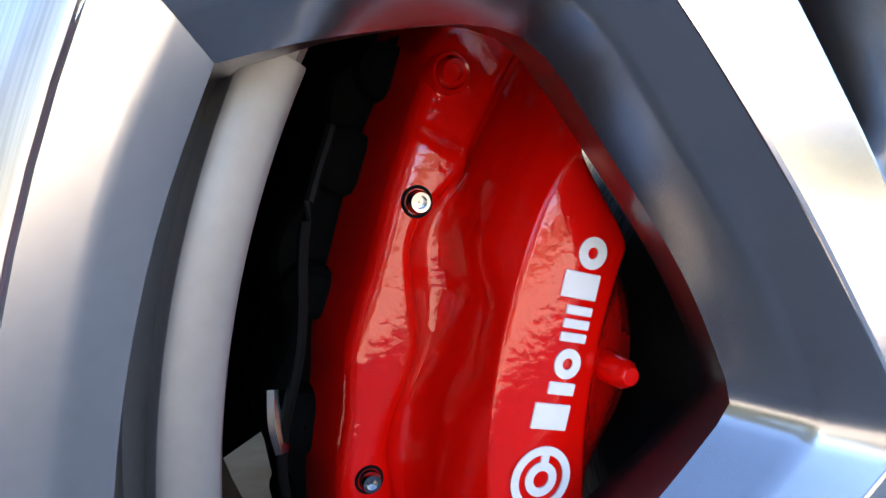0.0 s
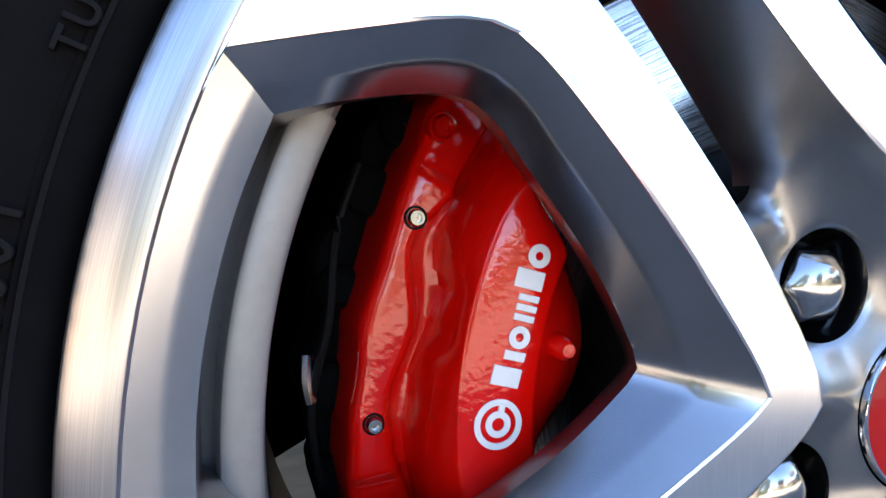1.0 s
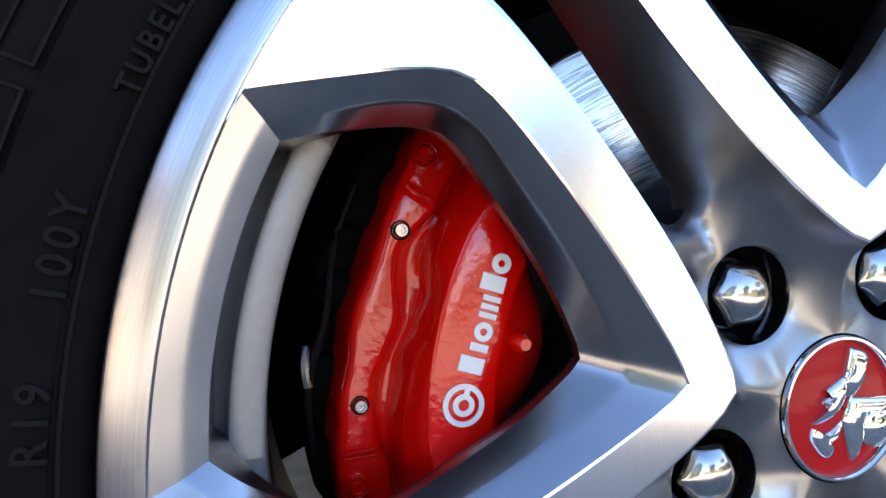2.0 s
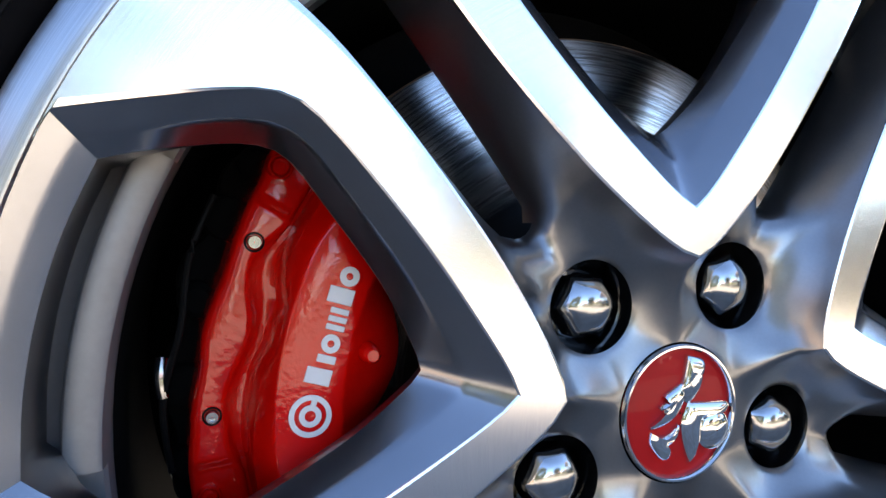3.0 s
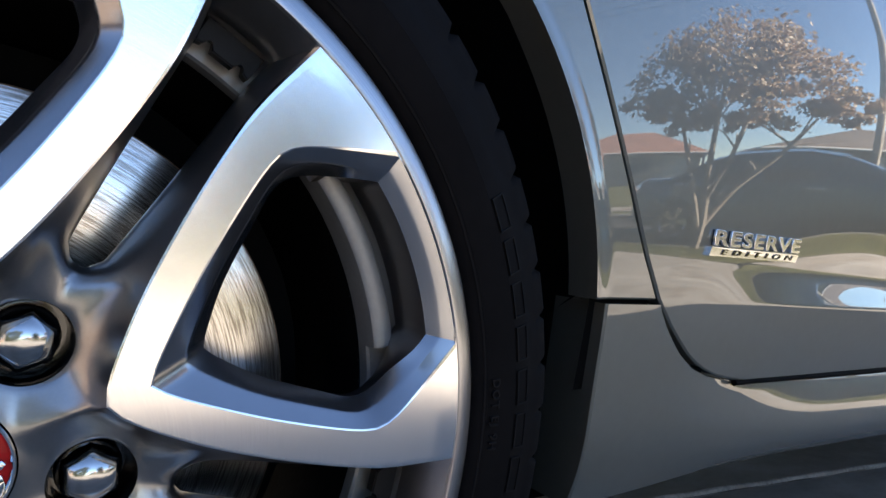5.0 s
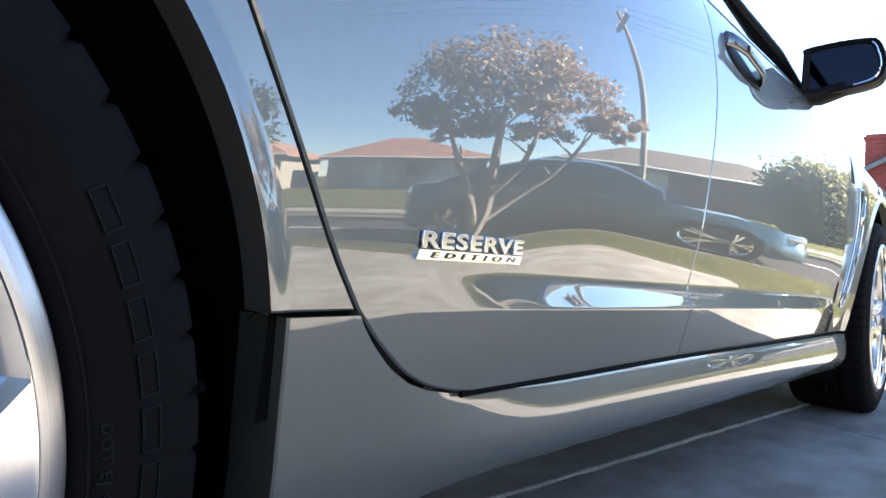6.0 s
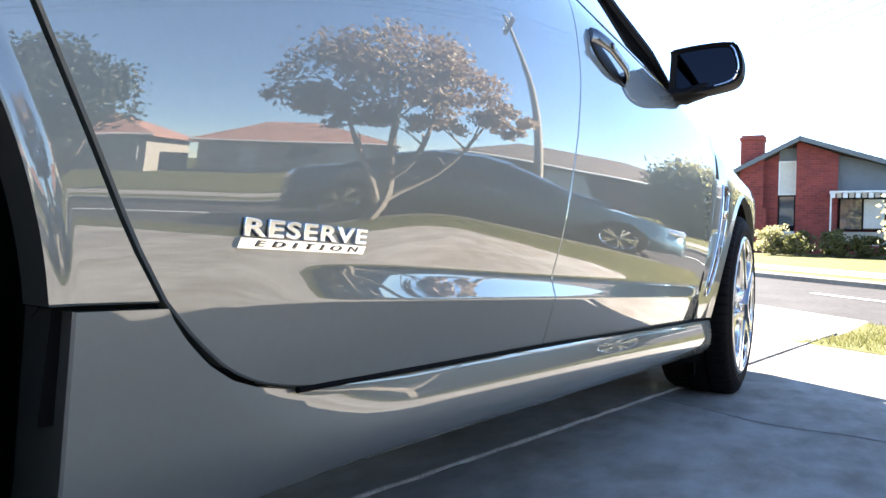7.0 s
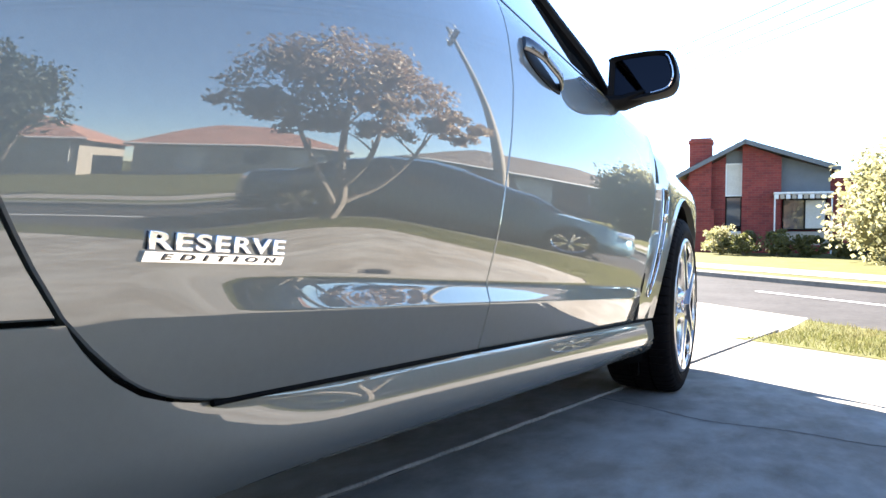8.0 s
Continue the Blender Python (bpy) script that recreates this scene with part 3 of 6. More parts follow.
# wheel nuts with sleeves
for k in range(5):
    s = LUG0 + k * radians(72)
    cx, cz = rot(LUG_R, 0, s)
    bm = bmesh.new()
    loops = []
    tw = (0.35, 1.1, 0.1, 0.8, 1.6)[k]
    for rad, y, hexed in ((0.0136, 0.031, 1), (0.0136, 0.0085, 1), (0.0133, 0.0080, 1), (0.0121, 0.0062, 0.5), (0.0102, 0.0045, 0.15), (0.0074, 0.0031, 0.0), (0.0040, 0.0023, 0), (0.0016, 0.0021, 0)):
        lp = []
        for i in range(36):
            q = 2 * math.pi * i / 36
            m6 = (q % (math.pi / 3)) - math.pi / 6
            hx = rad * 0.90 / math.cos(m6)
            rr = hx * hexed + rad * 0.95 * (1 - hexed)
            lp.append((cx + rr * math.cos(q + tw), y, cz + rr * math.sin(q + tw)))
        loops.append(lp)
    loft(bm, loops, True, False, True)
    nut = part("wheel_nut", bm, "nut", wheel, "bright domed hexagonal wheel nut" if k == 0 else "", sharp=48)
    bm = bmesh.new()
    lathe(bm, [(0.0128, 0.031), (0.0126, 0.0175), (0.0131, 0.0165), (0.0144, 0.0170), (0.0149, 0.020), (0.0150, 0.031)], 40, cx, cz)
    part("sleeve", bm, "nut" if k == 1 else "gloss_black", nut)

# centre cap
bm = bmesh.new()
lathe(bm, [(0.0306, 0.006), (0.0303, 0.0015), (0.0296, 0.0005), (0.0292, 0.004)], 72)
cap = part("centre_cap", bm, "gloss_black", wheel, "round centre cap, red enamel in a chrome ring with chrome relief")
bm = bmesh.new()
lathe(bm, [(0.0292, 0.004), (0.0290, -0.0012), (0.0284, -0.0022), (0.0276, -0.0022), (0.0268, -0.0012), (0.0264, 0.001)], 72)
part("chrome_ring", bm, "chrome", cap)
bm = bmesh.new()
lathe(bm, [(0.0267, 0.0008), (0.022, 0.0), (0.012, -0.0006), (0.0005, -0.0008)], 64)
part("enamel_disc", bm, "red_cap", cap)
# relief: plain swept chrome shapes
LOBES = [[(2, 24.5), (11, 22), (10.5, 15), (8.5, 9), (3, 4), (-1, 9), (0.5, 16)],
         [(-1, 13), (2, 8), (-3, -1), (-10, -5), (-16, -5.5), (-9, 1), (-12, 3), (-6, 7), (-9, 8)],
         [(3, 5), (12, 4.5), (24, 4), (24.5, 0.5), (18, 2), (11, 0.5), (8.5, -6), (8, -15), (5.5, -21.5), (1, -12), (0, -3)],
         [(-15, -7), (-8, -8.5), (-1, -4), (-2, -10), (-7, -13), (-5, -17.5), (-9, -19), (-15, -12.5)]]
for lobe in LOBES:
    bm = bmesh.new()
    ring = smooth_curve(lobe + [lobe[0]], 40)[:-1]
    c0 = sum((Vector((p.x, p.y, 0)) for p in ring), Vector()) / len(ring)
    loops = []
    for f, y in ((1.0, 0.0), (0.97, -0.0016), (0.86, -0.0026), (0.55, -0.0034), (0.2, -0.0031)):
        loops.append([((c0.x + (p.x - c0.x) * f) / 1000, y, (c0.y + (p.y - c0.y) * f) / 1000) for p in ring])
    loft(bm, loops, True, False, True)
    part("chrome_relief", bm, "chrome", cap)
bm = bmesh.new()
lathe(bm, [(0.0088, 0.0), (0.0086, -0.0018), (0.007, -0.0032), (0.004, -0.0041), (0.0004, -0.0044)], 32, 0.0165, -0.0075)
part("chrome_relief", bm, "chrome", cap)

# brake disc
bm = bmesh.new()
lathe(bm, [(0.098, 0.0712), (0.101, 0.0700), (0.1716, 0.0700), (0.1722, 0.0704)], 160)
disc = part("brake_disc", bm, "disc", car, "scored steel brake disc with a rusty edge")
disc.location = (0, 0, HUB)
bm = bmesh.new()
lathe(bm, [(0.1722, 0.0703), (0.1729, 0.0712), (0.1729, 0.0955), (0.1722, 0.097), (0.098, 0.097)], 128)
part("disc_edge", bm, "rust", disc)
bm = bmesh.new()
lathe(bm, [(0.0995, 0.074), (0.097, 0.069), (0.090, 0.045), (0.086, 0.036), (0.02, 0.036)], 96)
part("disc_hat", bm, "black", disc)

# brake caliper: a swept section whose edges wander in and out along its length
def wave(t, table):
    """Eased interpolation in a table of (degrees, millimetres), in metres."""
    if t <= table[0][0]:
        return table[0][1] / 1000
    for (a, va), (b, vb) in zip(table, table[1:]):
        if t <= b:
            return (va + (vb - va) * sstep(a, b, t)) / 1000
    return table[-1][1] / 1000


EDGE_OUT = [(136, 196), (147, 193), (152, 190), (164, 188), (171, 190), (175, 189.2), (182, 191.5), (188, 193.5), (203, 196)]
PLATE_IN = [(136, 172), (150, 172), (154, 172), (161, 179), (170, 171.6), (179, 178), (184, 177), (190, 173), (203, 172)]
FACE_LIP = [(136, 167), (151, 168), (159, 169), (168, 161.8), (176, 168), (184, 170), (203, 168)]
C0, C1, NC = 138.0, 202.0, 160
CAL_MID = 170.5
loops = []
for i in range(NC + 1):
    t = C0 + (C1 - C0) * i / NC
    d = (t - CAL_MID) / 19.0
    r_o, r_p = wave(t, EDGE_OUT), wave(t, PLATE_IN)
    r_in = min(0.163, 0.112 + 0.027 * d * d)
    # the printed face tapers to a point at both ends
    taper = sstep(0.72, 1.12, abs(d))
    f_l = 0.1623 - 0.002 * taper
    f_r = max(min(0.1368 + 0.0235 * taper, f_l - 0.0012), r_in + 0.002)
    lip = max(wave(t, FACE_LIP), f_l + 0.0012)
    yf = 0.0248 + 0.012 * sstep(0.95, 1.6, abs(d))
    yp = 0.0492 + 0.0022 * (1 - sstep(152.6, 154.4, t)) + 0.0022 * sstep(186.0, 187.6, t) + 0.005 * sstep(1.15, 1.7, abs(d))
    mid = (r_p + lip) / 2
    step = (f_r - r_in) / 2
    sec = [(r_o + 0.002, 0.108), (r_o + 0.0006, yp + 0.013), (r_o, yp + 0.0055), (r_o - 0.0006, yp + 0.0026), (r_o - 0.0020, yp + 0.0008), (r_o - 0.0042, yp),
           (r_p + 0.0032, yp), (r_p + 0.0014, yp + 0.0004), (r_p + 0.0002, yp + 0.0016), (r_p - 0.0008, yp + 0.0040), (mid + 0.0012, yp + 0.0060), (mid - 0.001, yp + 0.0062), (lip + 0.0016, yp + 0.0046),
           (lip + 0.0004, yp), (lip, yf + 0.0170), (lip - 0.0008, yf + 0.0130), (lip - 0.002 * 0.5, yf + 0.0115), (f_l + 0.0006, yf + 0.0014), (f_l, yf + 0.0005), (f_l - 0.0012, yf),
           ((f_l + f_r) / 2, yf - 0.0006), (f_r + 0.0012, yf), (f_r, yf + 0.0006), (f_r - 0.0012, yf + 0.0022), (f_r - step, yf + 0.0095), (r_in + 0.0012, yf + 0.0155), (r_in, yf + 0.0185), (r_in - 0.0004, yf + 0.026), (r_in + 0.003, 0.072)]
    q = radians(t)
    loops.append([(r * math.cos(q), y, HUB + r * math.sin(q)) for r, y in sec])
bm = bmesh.new()
rows = loft(bm, loops, closed=False)
bm.faces.new(rows[0])
bm.faces.new(rows[-1])
cal = part("brake_caliper", bm, "red", car, "glossy red lacquered brake caliper with white print", sharp=50)


def cal_shape(name, x, z, w, h, tilt, rad=None, inner=None):
    """A printed bar or ring on the caliper's face."""
    bm = bmesh.new()
    y = 0.0241
    if rad:
        lathe(bm, [(inner, 0.0), (inner, -0.0004), (rad, -0.0004), (rad, 0.0)], 40, x, HUB + z, y)
    else:
        m = Matrix.Translation((x, y, HUB + z)) @ Matrix.Rotation(-tilt, 4, "Y")
        box(bm, (0, 0, 0), (w, 0.0008, h), m, 0.0003)
    return part(name, bm, "white_ink", cal, smooth=False)


# print: a double ring, then a row of plain discs and bars
PRINT_X, PRINT_Z = -0.1495, 0.0023
TA = math.atan2(0.0559, 0.0145)
ux, uz = math.cos(TA), math.sin(TA)
cal_shape("printed_ring", PRINT_X, PRINT_Z, 0, 0, 0, rad=0.0080, inner=0.0060)
cal_shape("printed_ring", PRINT_X, PRINT_Z, 0, 0, 0, rad=0.0042, inner=0.0021)
cal_shape("printed_bar", PRINT_X + 0.005 * ux, PRINT_Z + 0.005 * uz, 0.0022, 0.0022, TA - math.pi / 2)
for along_, kind_, size_ in ((0.0150, "bar", 0.0062), (0.0218, "bar", 0.0030), (0.0278, "ring", 0.0036), (0.0340, "bar", 0.0022), (0.0372, "bar", 0.0022), (0.0404, "bar", 0.0022), (0.0462, "bar", 0.0062), (0.0540, "ring", 0.0038)):
    lift = 0.0012 if size_ == 0.0062 else 0.0
    x0, z0 = PRINT_X + along_ * ux - lift * uz, PRINT_Z + along_ * uz + lift * ux
    if kind_ == "ring":
        cal_shape("printed_ring", x0, z0, 0, 0, 0, rad=size_, inner=0.0014)
    else:
        cal_shape("printed_bar", x0, z0, 0.0098 if lift else 0.0072, size_, TA - math.pi / 2)
# caliper bolts: bright socket heads on the plate, dark ones at the ends
for t, rr, r, m_ in ((158.6, 0.1816, 0.0027, "nut"), (180.7, 0.1835, 0.0025, "nut"), (148.8, 0.1867, 0.0034, "red"), (190.6, 0.1870, 0.0030, "red")):
    x, z = rr * math.cos(radians(t)), rr * math.sin(radians(t))
    bm = bmesh.new()
    lathe(bm, [(r * 1.55, 0.0540), (r * 1.5, 0.0490), (r * 1.4, 0.0484), (r * 1.2, 0.0487), (r * 1.15, 0.0510)], 32, x, HUB + z)
    part("bolt_boss", bm, "black" if m_ == "nut" else "red", cal)
    bm = bmesh.new()
    lathe(bm, [(r * 1.1, 0.0500), (r * 1.05, 0.0472), (r * 0.9, 0.0464), (r * 0.6, 0.0464), (r * 0.55, 0.0478), (0.0002, 0.0478)], 6 if m_ == "black" else 24, x, HUB + z)
    part("caliper_bolt", bm, m_, cal, "small steel bolt" if t == 158.6 else "")
bm = bmesh.new()
tube(bm, [(-0.1268, 0.050, HUB + 0.0246), (-0.1268, 0.030, HUB + 0.0246), (-0.1268, 0.0225, HUB + 0.0246), (-0.1268, 0.0205, HUB + 0.0246)], [0.0042, 0.0042, 0.0036, 0.0022], 16)
part("bleed_nipple_cap", bm, "red", cal)
# inboard caliper half: scalloped casting, red blackened for shade; dark piston housings, brake pipe
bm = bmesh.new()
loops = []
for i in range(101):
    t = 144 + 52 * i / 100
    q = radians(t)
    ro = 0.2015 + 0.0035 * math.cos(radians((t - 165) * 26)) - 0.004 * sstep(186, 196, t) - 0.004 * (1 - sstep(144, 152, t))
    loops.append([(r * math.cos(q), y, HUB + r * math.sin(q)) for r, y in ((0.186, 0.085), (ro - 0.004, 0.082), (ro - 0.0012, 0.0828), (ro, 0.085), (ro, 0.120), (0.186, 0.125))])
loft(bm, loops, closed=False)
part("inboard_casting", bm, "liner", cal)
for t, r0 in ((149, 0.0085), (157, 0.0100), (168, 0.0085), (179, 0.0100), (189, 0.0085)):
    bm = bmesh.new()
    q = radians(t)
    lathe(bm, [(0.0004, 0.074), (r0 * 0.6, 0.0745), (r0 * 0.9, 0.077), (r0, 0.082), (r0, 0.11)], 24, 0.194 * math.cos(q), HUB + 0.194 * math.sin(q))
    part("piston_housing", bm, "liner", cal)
bm = bmesh.new()
tube(bm, smooth_curve([(-0.184, 0.070, HUB + 0.085), (-0.193, 0.066, HUB + 0.06), (-0.196, 0.064, HUB + 0.03), (-0.202, 0.066, HUB + 0.0), (-0.198, 0.070, HUB - 0.03)], 24), [0.0016] * 24, 8)
part("brake_pipe", bm, "black", cal)
bm = bmesh.new()
tube(bm, smooth_curve([(-0.203, 0.068, HUB + 0.018), (-0.2035, 0.066, HUB + 0.010), (-0.202, 0.066, HUB + 0.002)], 8), [0.0024] * 8, 8)
part("pipe_union", bm, "nut", cal)

# wheel arch liner and backing
for cx, nm in ((0.0, "rear"), (2.915, "front")):
    bm = bmesh.new()
    loops = []
    for y, lr in ((0.022, 0.404), (0.05, 0.415), (0.12, 0.425), (0.26, 0.425), (0.30, 0.425)):
        loops.append([(cx + lr * math.cos(radians(q)), y + (0.05 if y < 0.06 and (q < 9 or q > 171) else 0.0), HUB + lr * math.sin(radians(q))) for q in range(-28, 209, 4)])
    loops.append([(cx + 0.02 * math.cos(radians(q)), 0.31, HUB + 0.02 * math.sin(radians(q))) for q in range(-28, 209, 4)])
    loft(bm, loops, closed=False)
    part("arch_liner", bm, "liner", car, "black wheel arch liner" if cx == 0 else "")
bm = bmesh.new()
lathe(bm, [(0.0005, 0.0), (0.004, -0.0005), (0.0055, 0.001), (0.0055, 0.004)], 16, 0.390, 0.352, 0.095)
part("liner_clip", bm, "black", car)
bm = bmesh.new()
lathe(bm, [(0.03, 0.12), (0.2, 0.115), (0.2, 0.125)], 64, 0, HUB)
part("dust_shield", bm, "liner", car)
front_wheel = copy_thing(wheel, pose(2.915, 0, HUB, 0, 24, 0) @ Matrix.Scale(0.975, 4))

# ---- the car: body side ----
FULL = [(0.33, 0.0337), (0.36, 0.0262), (0.40, 0.0167), (0.411, 0.0140), (0.4145, 0.0150), (0.430, 0.0198), (0.440, 0.0222), (0.4455, 0.0220), (0.452, 0.0207), (0.459, 0.0192), (0.466, 0.0177), (0.476, 0.0156), (0.49, 0.01268), (0.50, 0.01067), (0.52, 0.00723), (0.54, 0.00454), (0.56, 0.0026)]


def bulge(z):
    """Outward bow of the doors, flatter below the handles."""
    if z < 0.69:
        return 0.3 * (z - 0.69) ** 2 - 0.0025
    if z < 0.84:
        return 0.6 * (z - 0.69) ** 2 - 0.0025
    return 0.011 + 0.18 * (z - 0.84) + 3.0 * (z - 0.84) ** 2


def base_x(x):
    if x < 0.95:
        b = -0.007 + 0.010 * (x - 0.6) + 0.02857 * max(0.0, x - 0.6) ** 2
    else:
        b = -0.007 + 0.014 * sstep(0.6, 1.3, x)
    b += 0.20 * max(0.0, 0.53 - x) ** 2
    b += 0.004 * ((x - 1.35) / 1.1) ** 2 - 0.016 * sstep(2.3, 2.6, x)
    return b


def drop(x, z):
    """The crease and the lower cut fall towards the front."""
    return -0.0195 * max(0.0, x - 0.62) * (1 - sstep(0.46, 0.64, z))


def side_y(x, z):
    """The car's flank: bulge, belt, rear and front flares, and the scallop over the lower crease."""
    p = bulge(z) + 0.045 * (z - 0.6) * (max(0.0, 1.1 - x) / 0.6) ** 2
    zn = z - drop(x, z)
    k = sstep(0.50, 0.85, x) * (1 - sstep(2.12, 2.40, x))
    if zn < 0.56 and k > 0:
        p += (interp(zn, FULL) - bulge(zn)) * k
    return p + base_x(x)


def sheet(bm, rows, depth=0.014, turn=0.0018):
    """A body panel from rows of points, with its edges turned inwards (towards +y)."""
    g = loft(bm, rows, closed=False)
    n = len(g[0])
    border = [g[0][i] for i in range(n)] + [g[j][n - 1] for j in range(1, len(g))] + [g[-1][i] for i in range(n - 2, -1, -1)] + [g[j][0] for j in range(len(g) - 2, 0, -1)]
    cen = sum((v.co for v in border), Vector()) / len(border)
    l1, l2 = [], []
    for v in border:
        o = v.co - cen
        o.y = 0
        o = o.normalized() * turn
        l1.append(bm.verts.new(v.co + o + Vector((0, turn * 0.9, 0))))
        l2.append(bm.verts.new(v.co + o * 1.05 + Vector((0, depth, 0))))
    m = len(border)
    for i in range(m):
        j = (i + 1) % m
        bm.faces.new((border[i], border[j], l1[j], l1[i]))
        bm.faces.new((l1[i], l1[j], l2[j], l2[i]))


GAP = 0.0032
CUT = [(0.336, 0.640), (0.3368, 0.615), (0.340, 0.590), (0.346, 0.560), (0.355, 0.532), (0.370, 0.506), (0.391, 0.480), (0.415, 0.456), (0.447, 0.434), (0.470, 0.4205), (0.534, 0.387), (0.575, 0.366), (0.612, 0.348), (0.75, 0.284), (0.92, 0.212)]
BCUT = [(0.32, 1.154), (0.40, 1.154), (0.48, 1.157), (0.595, 1.166), (0.66, 1.176), (0.755, 1.182), (0.83, 1.176), (0.92, 1.165)]
FCUT = [(0.30, 2.305), (0.533, 2.328), (0.641, 2.345), (0.734, 2.37), (0.92, 2.39)]
LEVELS = [0.3362, 0.3368, 0.338, 0.340, 0.343, 0.347, 0.352, 0.359, 0.368, 0.380, 0.393, 0.403, 0.408, 0.4105, 0.4115, 0.4135, 0.416, 0.422, 0.429, 0.435, 0.440, 0.443, 0.446, 0.449, 0.453, 0.459, 0.466, 0.475, 0.486, 0.50, 0.52, 0.54, 0.57, 0.60,
          0.63, 0.66, 0.69, 0.72, 0.75, 0.78, 0.81, 0.835, 0.86, 0.88, 0.893, 0.900]


def door_panel(left, right, nx):
    rows = []
    for z in LEVELS:
        a, b = interp(z, left) + GAP, interp(z, right) - GAP
        row = []
        for i in range(nx + 1):
            f = i / nx
            x = a + (b - a) * f
            zz = z + drop(x, z)
            row.append((x, side_y(x, zz), zz))
        rows.append(row)
    return rows


bm = bmesh.new()
sheet(bm, door_panel(CUT, BCUT, 70))
rear_door = part("rear_door", bm, "paint", car, "glossy grey-green rear door reflecting the street", sharp=28)
bm = bmesh.new()
sheet(bm, door_panel(BCUT, FCUT, 80))
front_door = part("front_door", bm, "paint", car, "glossy grey-green front door", sharp=28)


def arch_x(z, top=0.747, R=0.388):
    """Half width of the wheel opening at a height."""
    h = z - HUB
    if h <= 0:
        return R
    H = top - HUB
    return R * math.sqrt(max(0.0, 1 - (h / H) ** 2.1))


bm = bmesh.new()
zs = [0.415 + (0.747 - 0.415) * (1 - (1 - i / 34) ** 1.6) for i in range(35)]
rows = []
for z in zs:
    a, b = arch_x(z), interp(z, CUT) - GAP
    rows.append([(a + (b - a) * (i / 24), side_y(a + (b - a) * (i / 24), z) - 0.004 * (1 - sstep(0.0, 0.02, a + (b - a) * (i / 24) - a)), z) for i in range(25)])
sheet(bm, rows, 0.03)
rows = []
for z in [0.747 + (0.90 - 0.747) * i / 12 for i in range(13)]:
    b = interp(z, CUT) - GAP
    rows.append([(-1.0 + (b + 1.0) * i / 30, side_y(max(-0.1, -1.0 + (b + 1.0) * i / 30), z), z) for i in range(31)])
sheet(bm, rows, 0.03)
rows = []
for z in [0.22 + (0.747 - 0.22) * i / 30 for i in range(31)]:
    b = -arch_x(z)
    rows.append([(-1.0 + (b + 1.0) * i / 12, side_y(0.4, z), z) for i in range(13)])
sheet(bm, rows, 0.03)
quarter = part("rear_quarter_panel", bm, "paint", car, "glossy grey-green rear wing over the wheel", sharp=28)

# sill
SILL = [(0.0, 0.0640), (0.06, 0.0555), (0.14, 0.0480), (0.24, 0.0415), (0.34, 0.0380), (0.44, 0.0366), (0.54, 0.0366), (0.64, 0.0374), (0.74, 0.0387), (0.84, 0.0403), (0.93, 0.0420), (1.0, 0.0450)]


def sill_y(x, z, top, f):
    k = sstep(0.45, 0.80, x)
    y_rear = side_y(x, max(z, 0.36)) + 0.12 * max(0, 0.36 - z) + 2.5 * max(0, 0.31 - z) ** 2
    return y_rear * (1 - k) + (interp(f, SILL) - 0.006) * k


bm = bmesh.new()
cols = []
xs = [0.386 + (0.62 - 0.386) * i / 40 for i in range(41)] + [0.62 + (2.52 - 0.62) * i / 70 for i in range(1, 71)]
inv = sorted((x, z) for z, x in CUT if z < 0.42)
for x in xs:
    top = 0.4095 if x < 0.4600 - GAP else interp(x + GAP * 1.2, inv) - GAP
    if x > 0.62:
        top = 0.336 - GAP + drop(x, 0.336)
    bottom = 0.242 - 0.030 * max(0, x - 0.6)
    lean = 0.022 * (1 - sstep(0.386, 0.50, x))
    cols.append([(x + lean * (1 - 0.35 * f), sill_y(x, bottom + (top - bottom) * f, top + GAP, f), bottom + (top - bottom) * f) for f in [0, 0.05, 0.1, 0.16, 0.22, 0.3, 0.38, 0.46, 0.54, 0.62, 0.7, 0.77, 0.83, 0.88, 0.92, 0.96, 1.0]])
sheet(bm, cols, 0.055)
sill = part("side_skirt", bm, "paint", car, "glossy grey-green side skirt below the doors", sharp=28)
bm = bmesh.new()
loft(bm, [[(x, y, z) for x in (0.36, 1.0, 1.7, 2.55)] for y, z in ((0.075, 0.235), (0.16, 0.26), (0.3, 0.26), (1.6, 0.26), (1.75, 0.24))], closed=False)
part("floor_pan", bm, "liner", car)

# Added dark sheet that keeps light from showing through the door seam.
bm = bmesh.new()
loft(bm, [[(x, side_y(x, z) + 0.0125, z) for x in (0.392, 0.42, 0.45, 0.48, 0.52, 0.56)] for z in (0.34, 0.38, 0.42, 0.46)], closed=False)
part("seam_dark_sheet", bm, "liner", car)

for table, nm in ((BCUT, "door_gap_strip"), (FCUT, "door_gap_strip")):
    bm = bmesh.new()
    loft(bm, [[(interp(z, table) + dx, side_y(interp(z, table) + dx, z) + 0.0045, z + drop(interp(z, table), z)) for dx in (-0.010, 0.0, 0.010)] for z in [0.338 + 0.56 * i / 40 for i in range(41)]], closed=False)
    part(nm, bm, "liner", car)

# Added black strip standing in for the shaded gap above the side skirt.
bm = bmesh.new()
xs = [0.60 + (2.44 - 0.60) * i / 50 for i in range(51)]
tube(bm, [(x, side_y(x, 0.338) + 0.0016, 0.3345 + drop(x, 0.336)) for x in xs], [0.0030] * 51, 8)
part("door_gap_strip", bm, "liner", car)

# front wing with its vent
def wing_top(x):
    return interp(x, [(2.1, 0.915), (2.35, 0.880), (2.63, 0.855), (2.93, 0.843), (3.3, 0.825), (3.62, 0.800)])


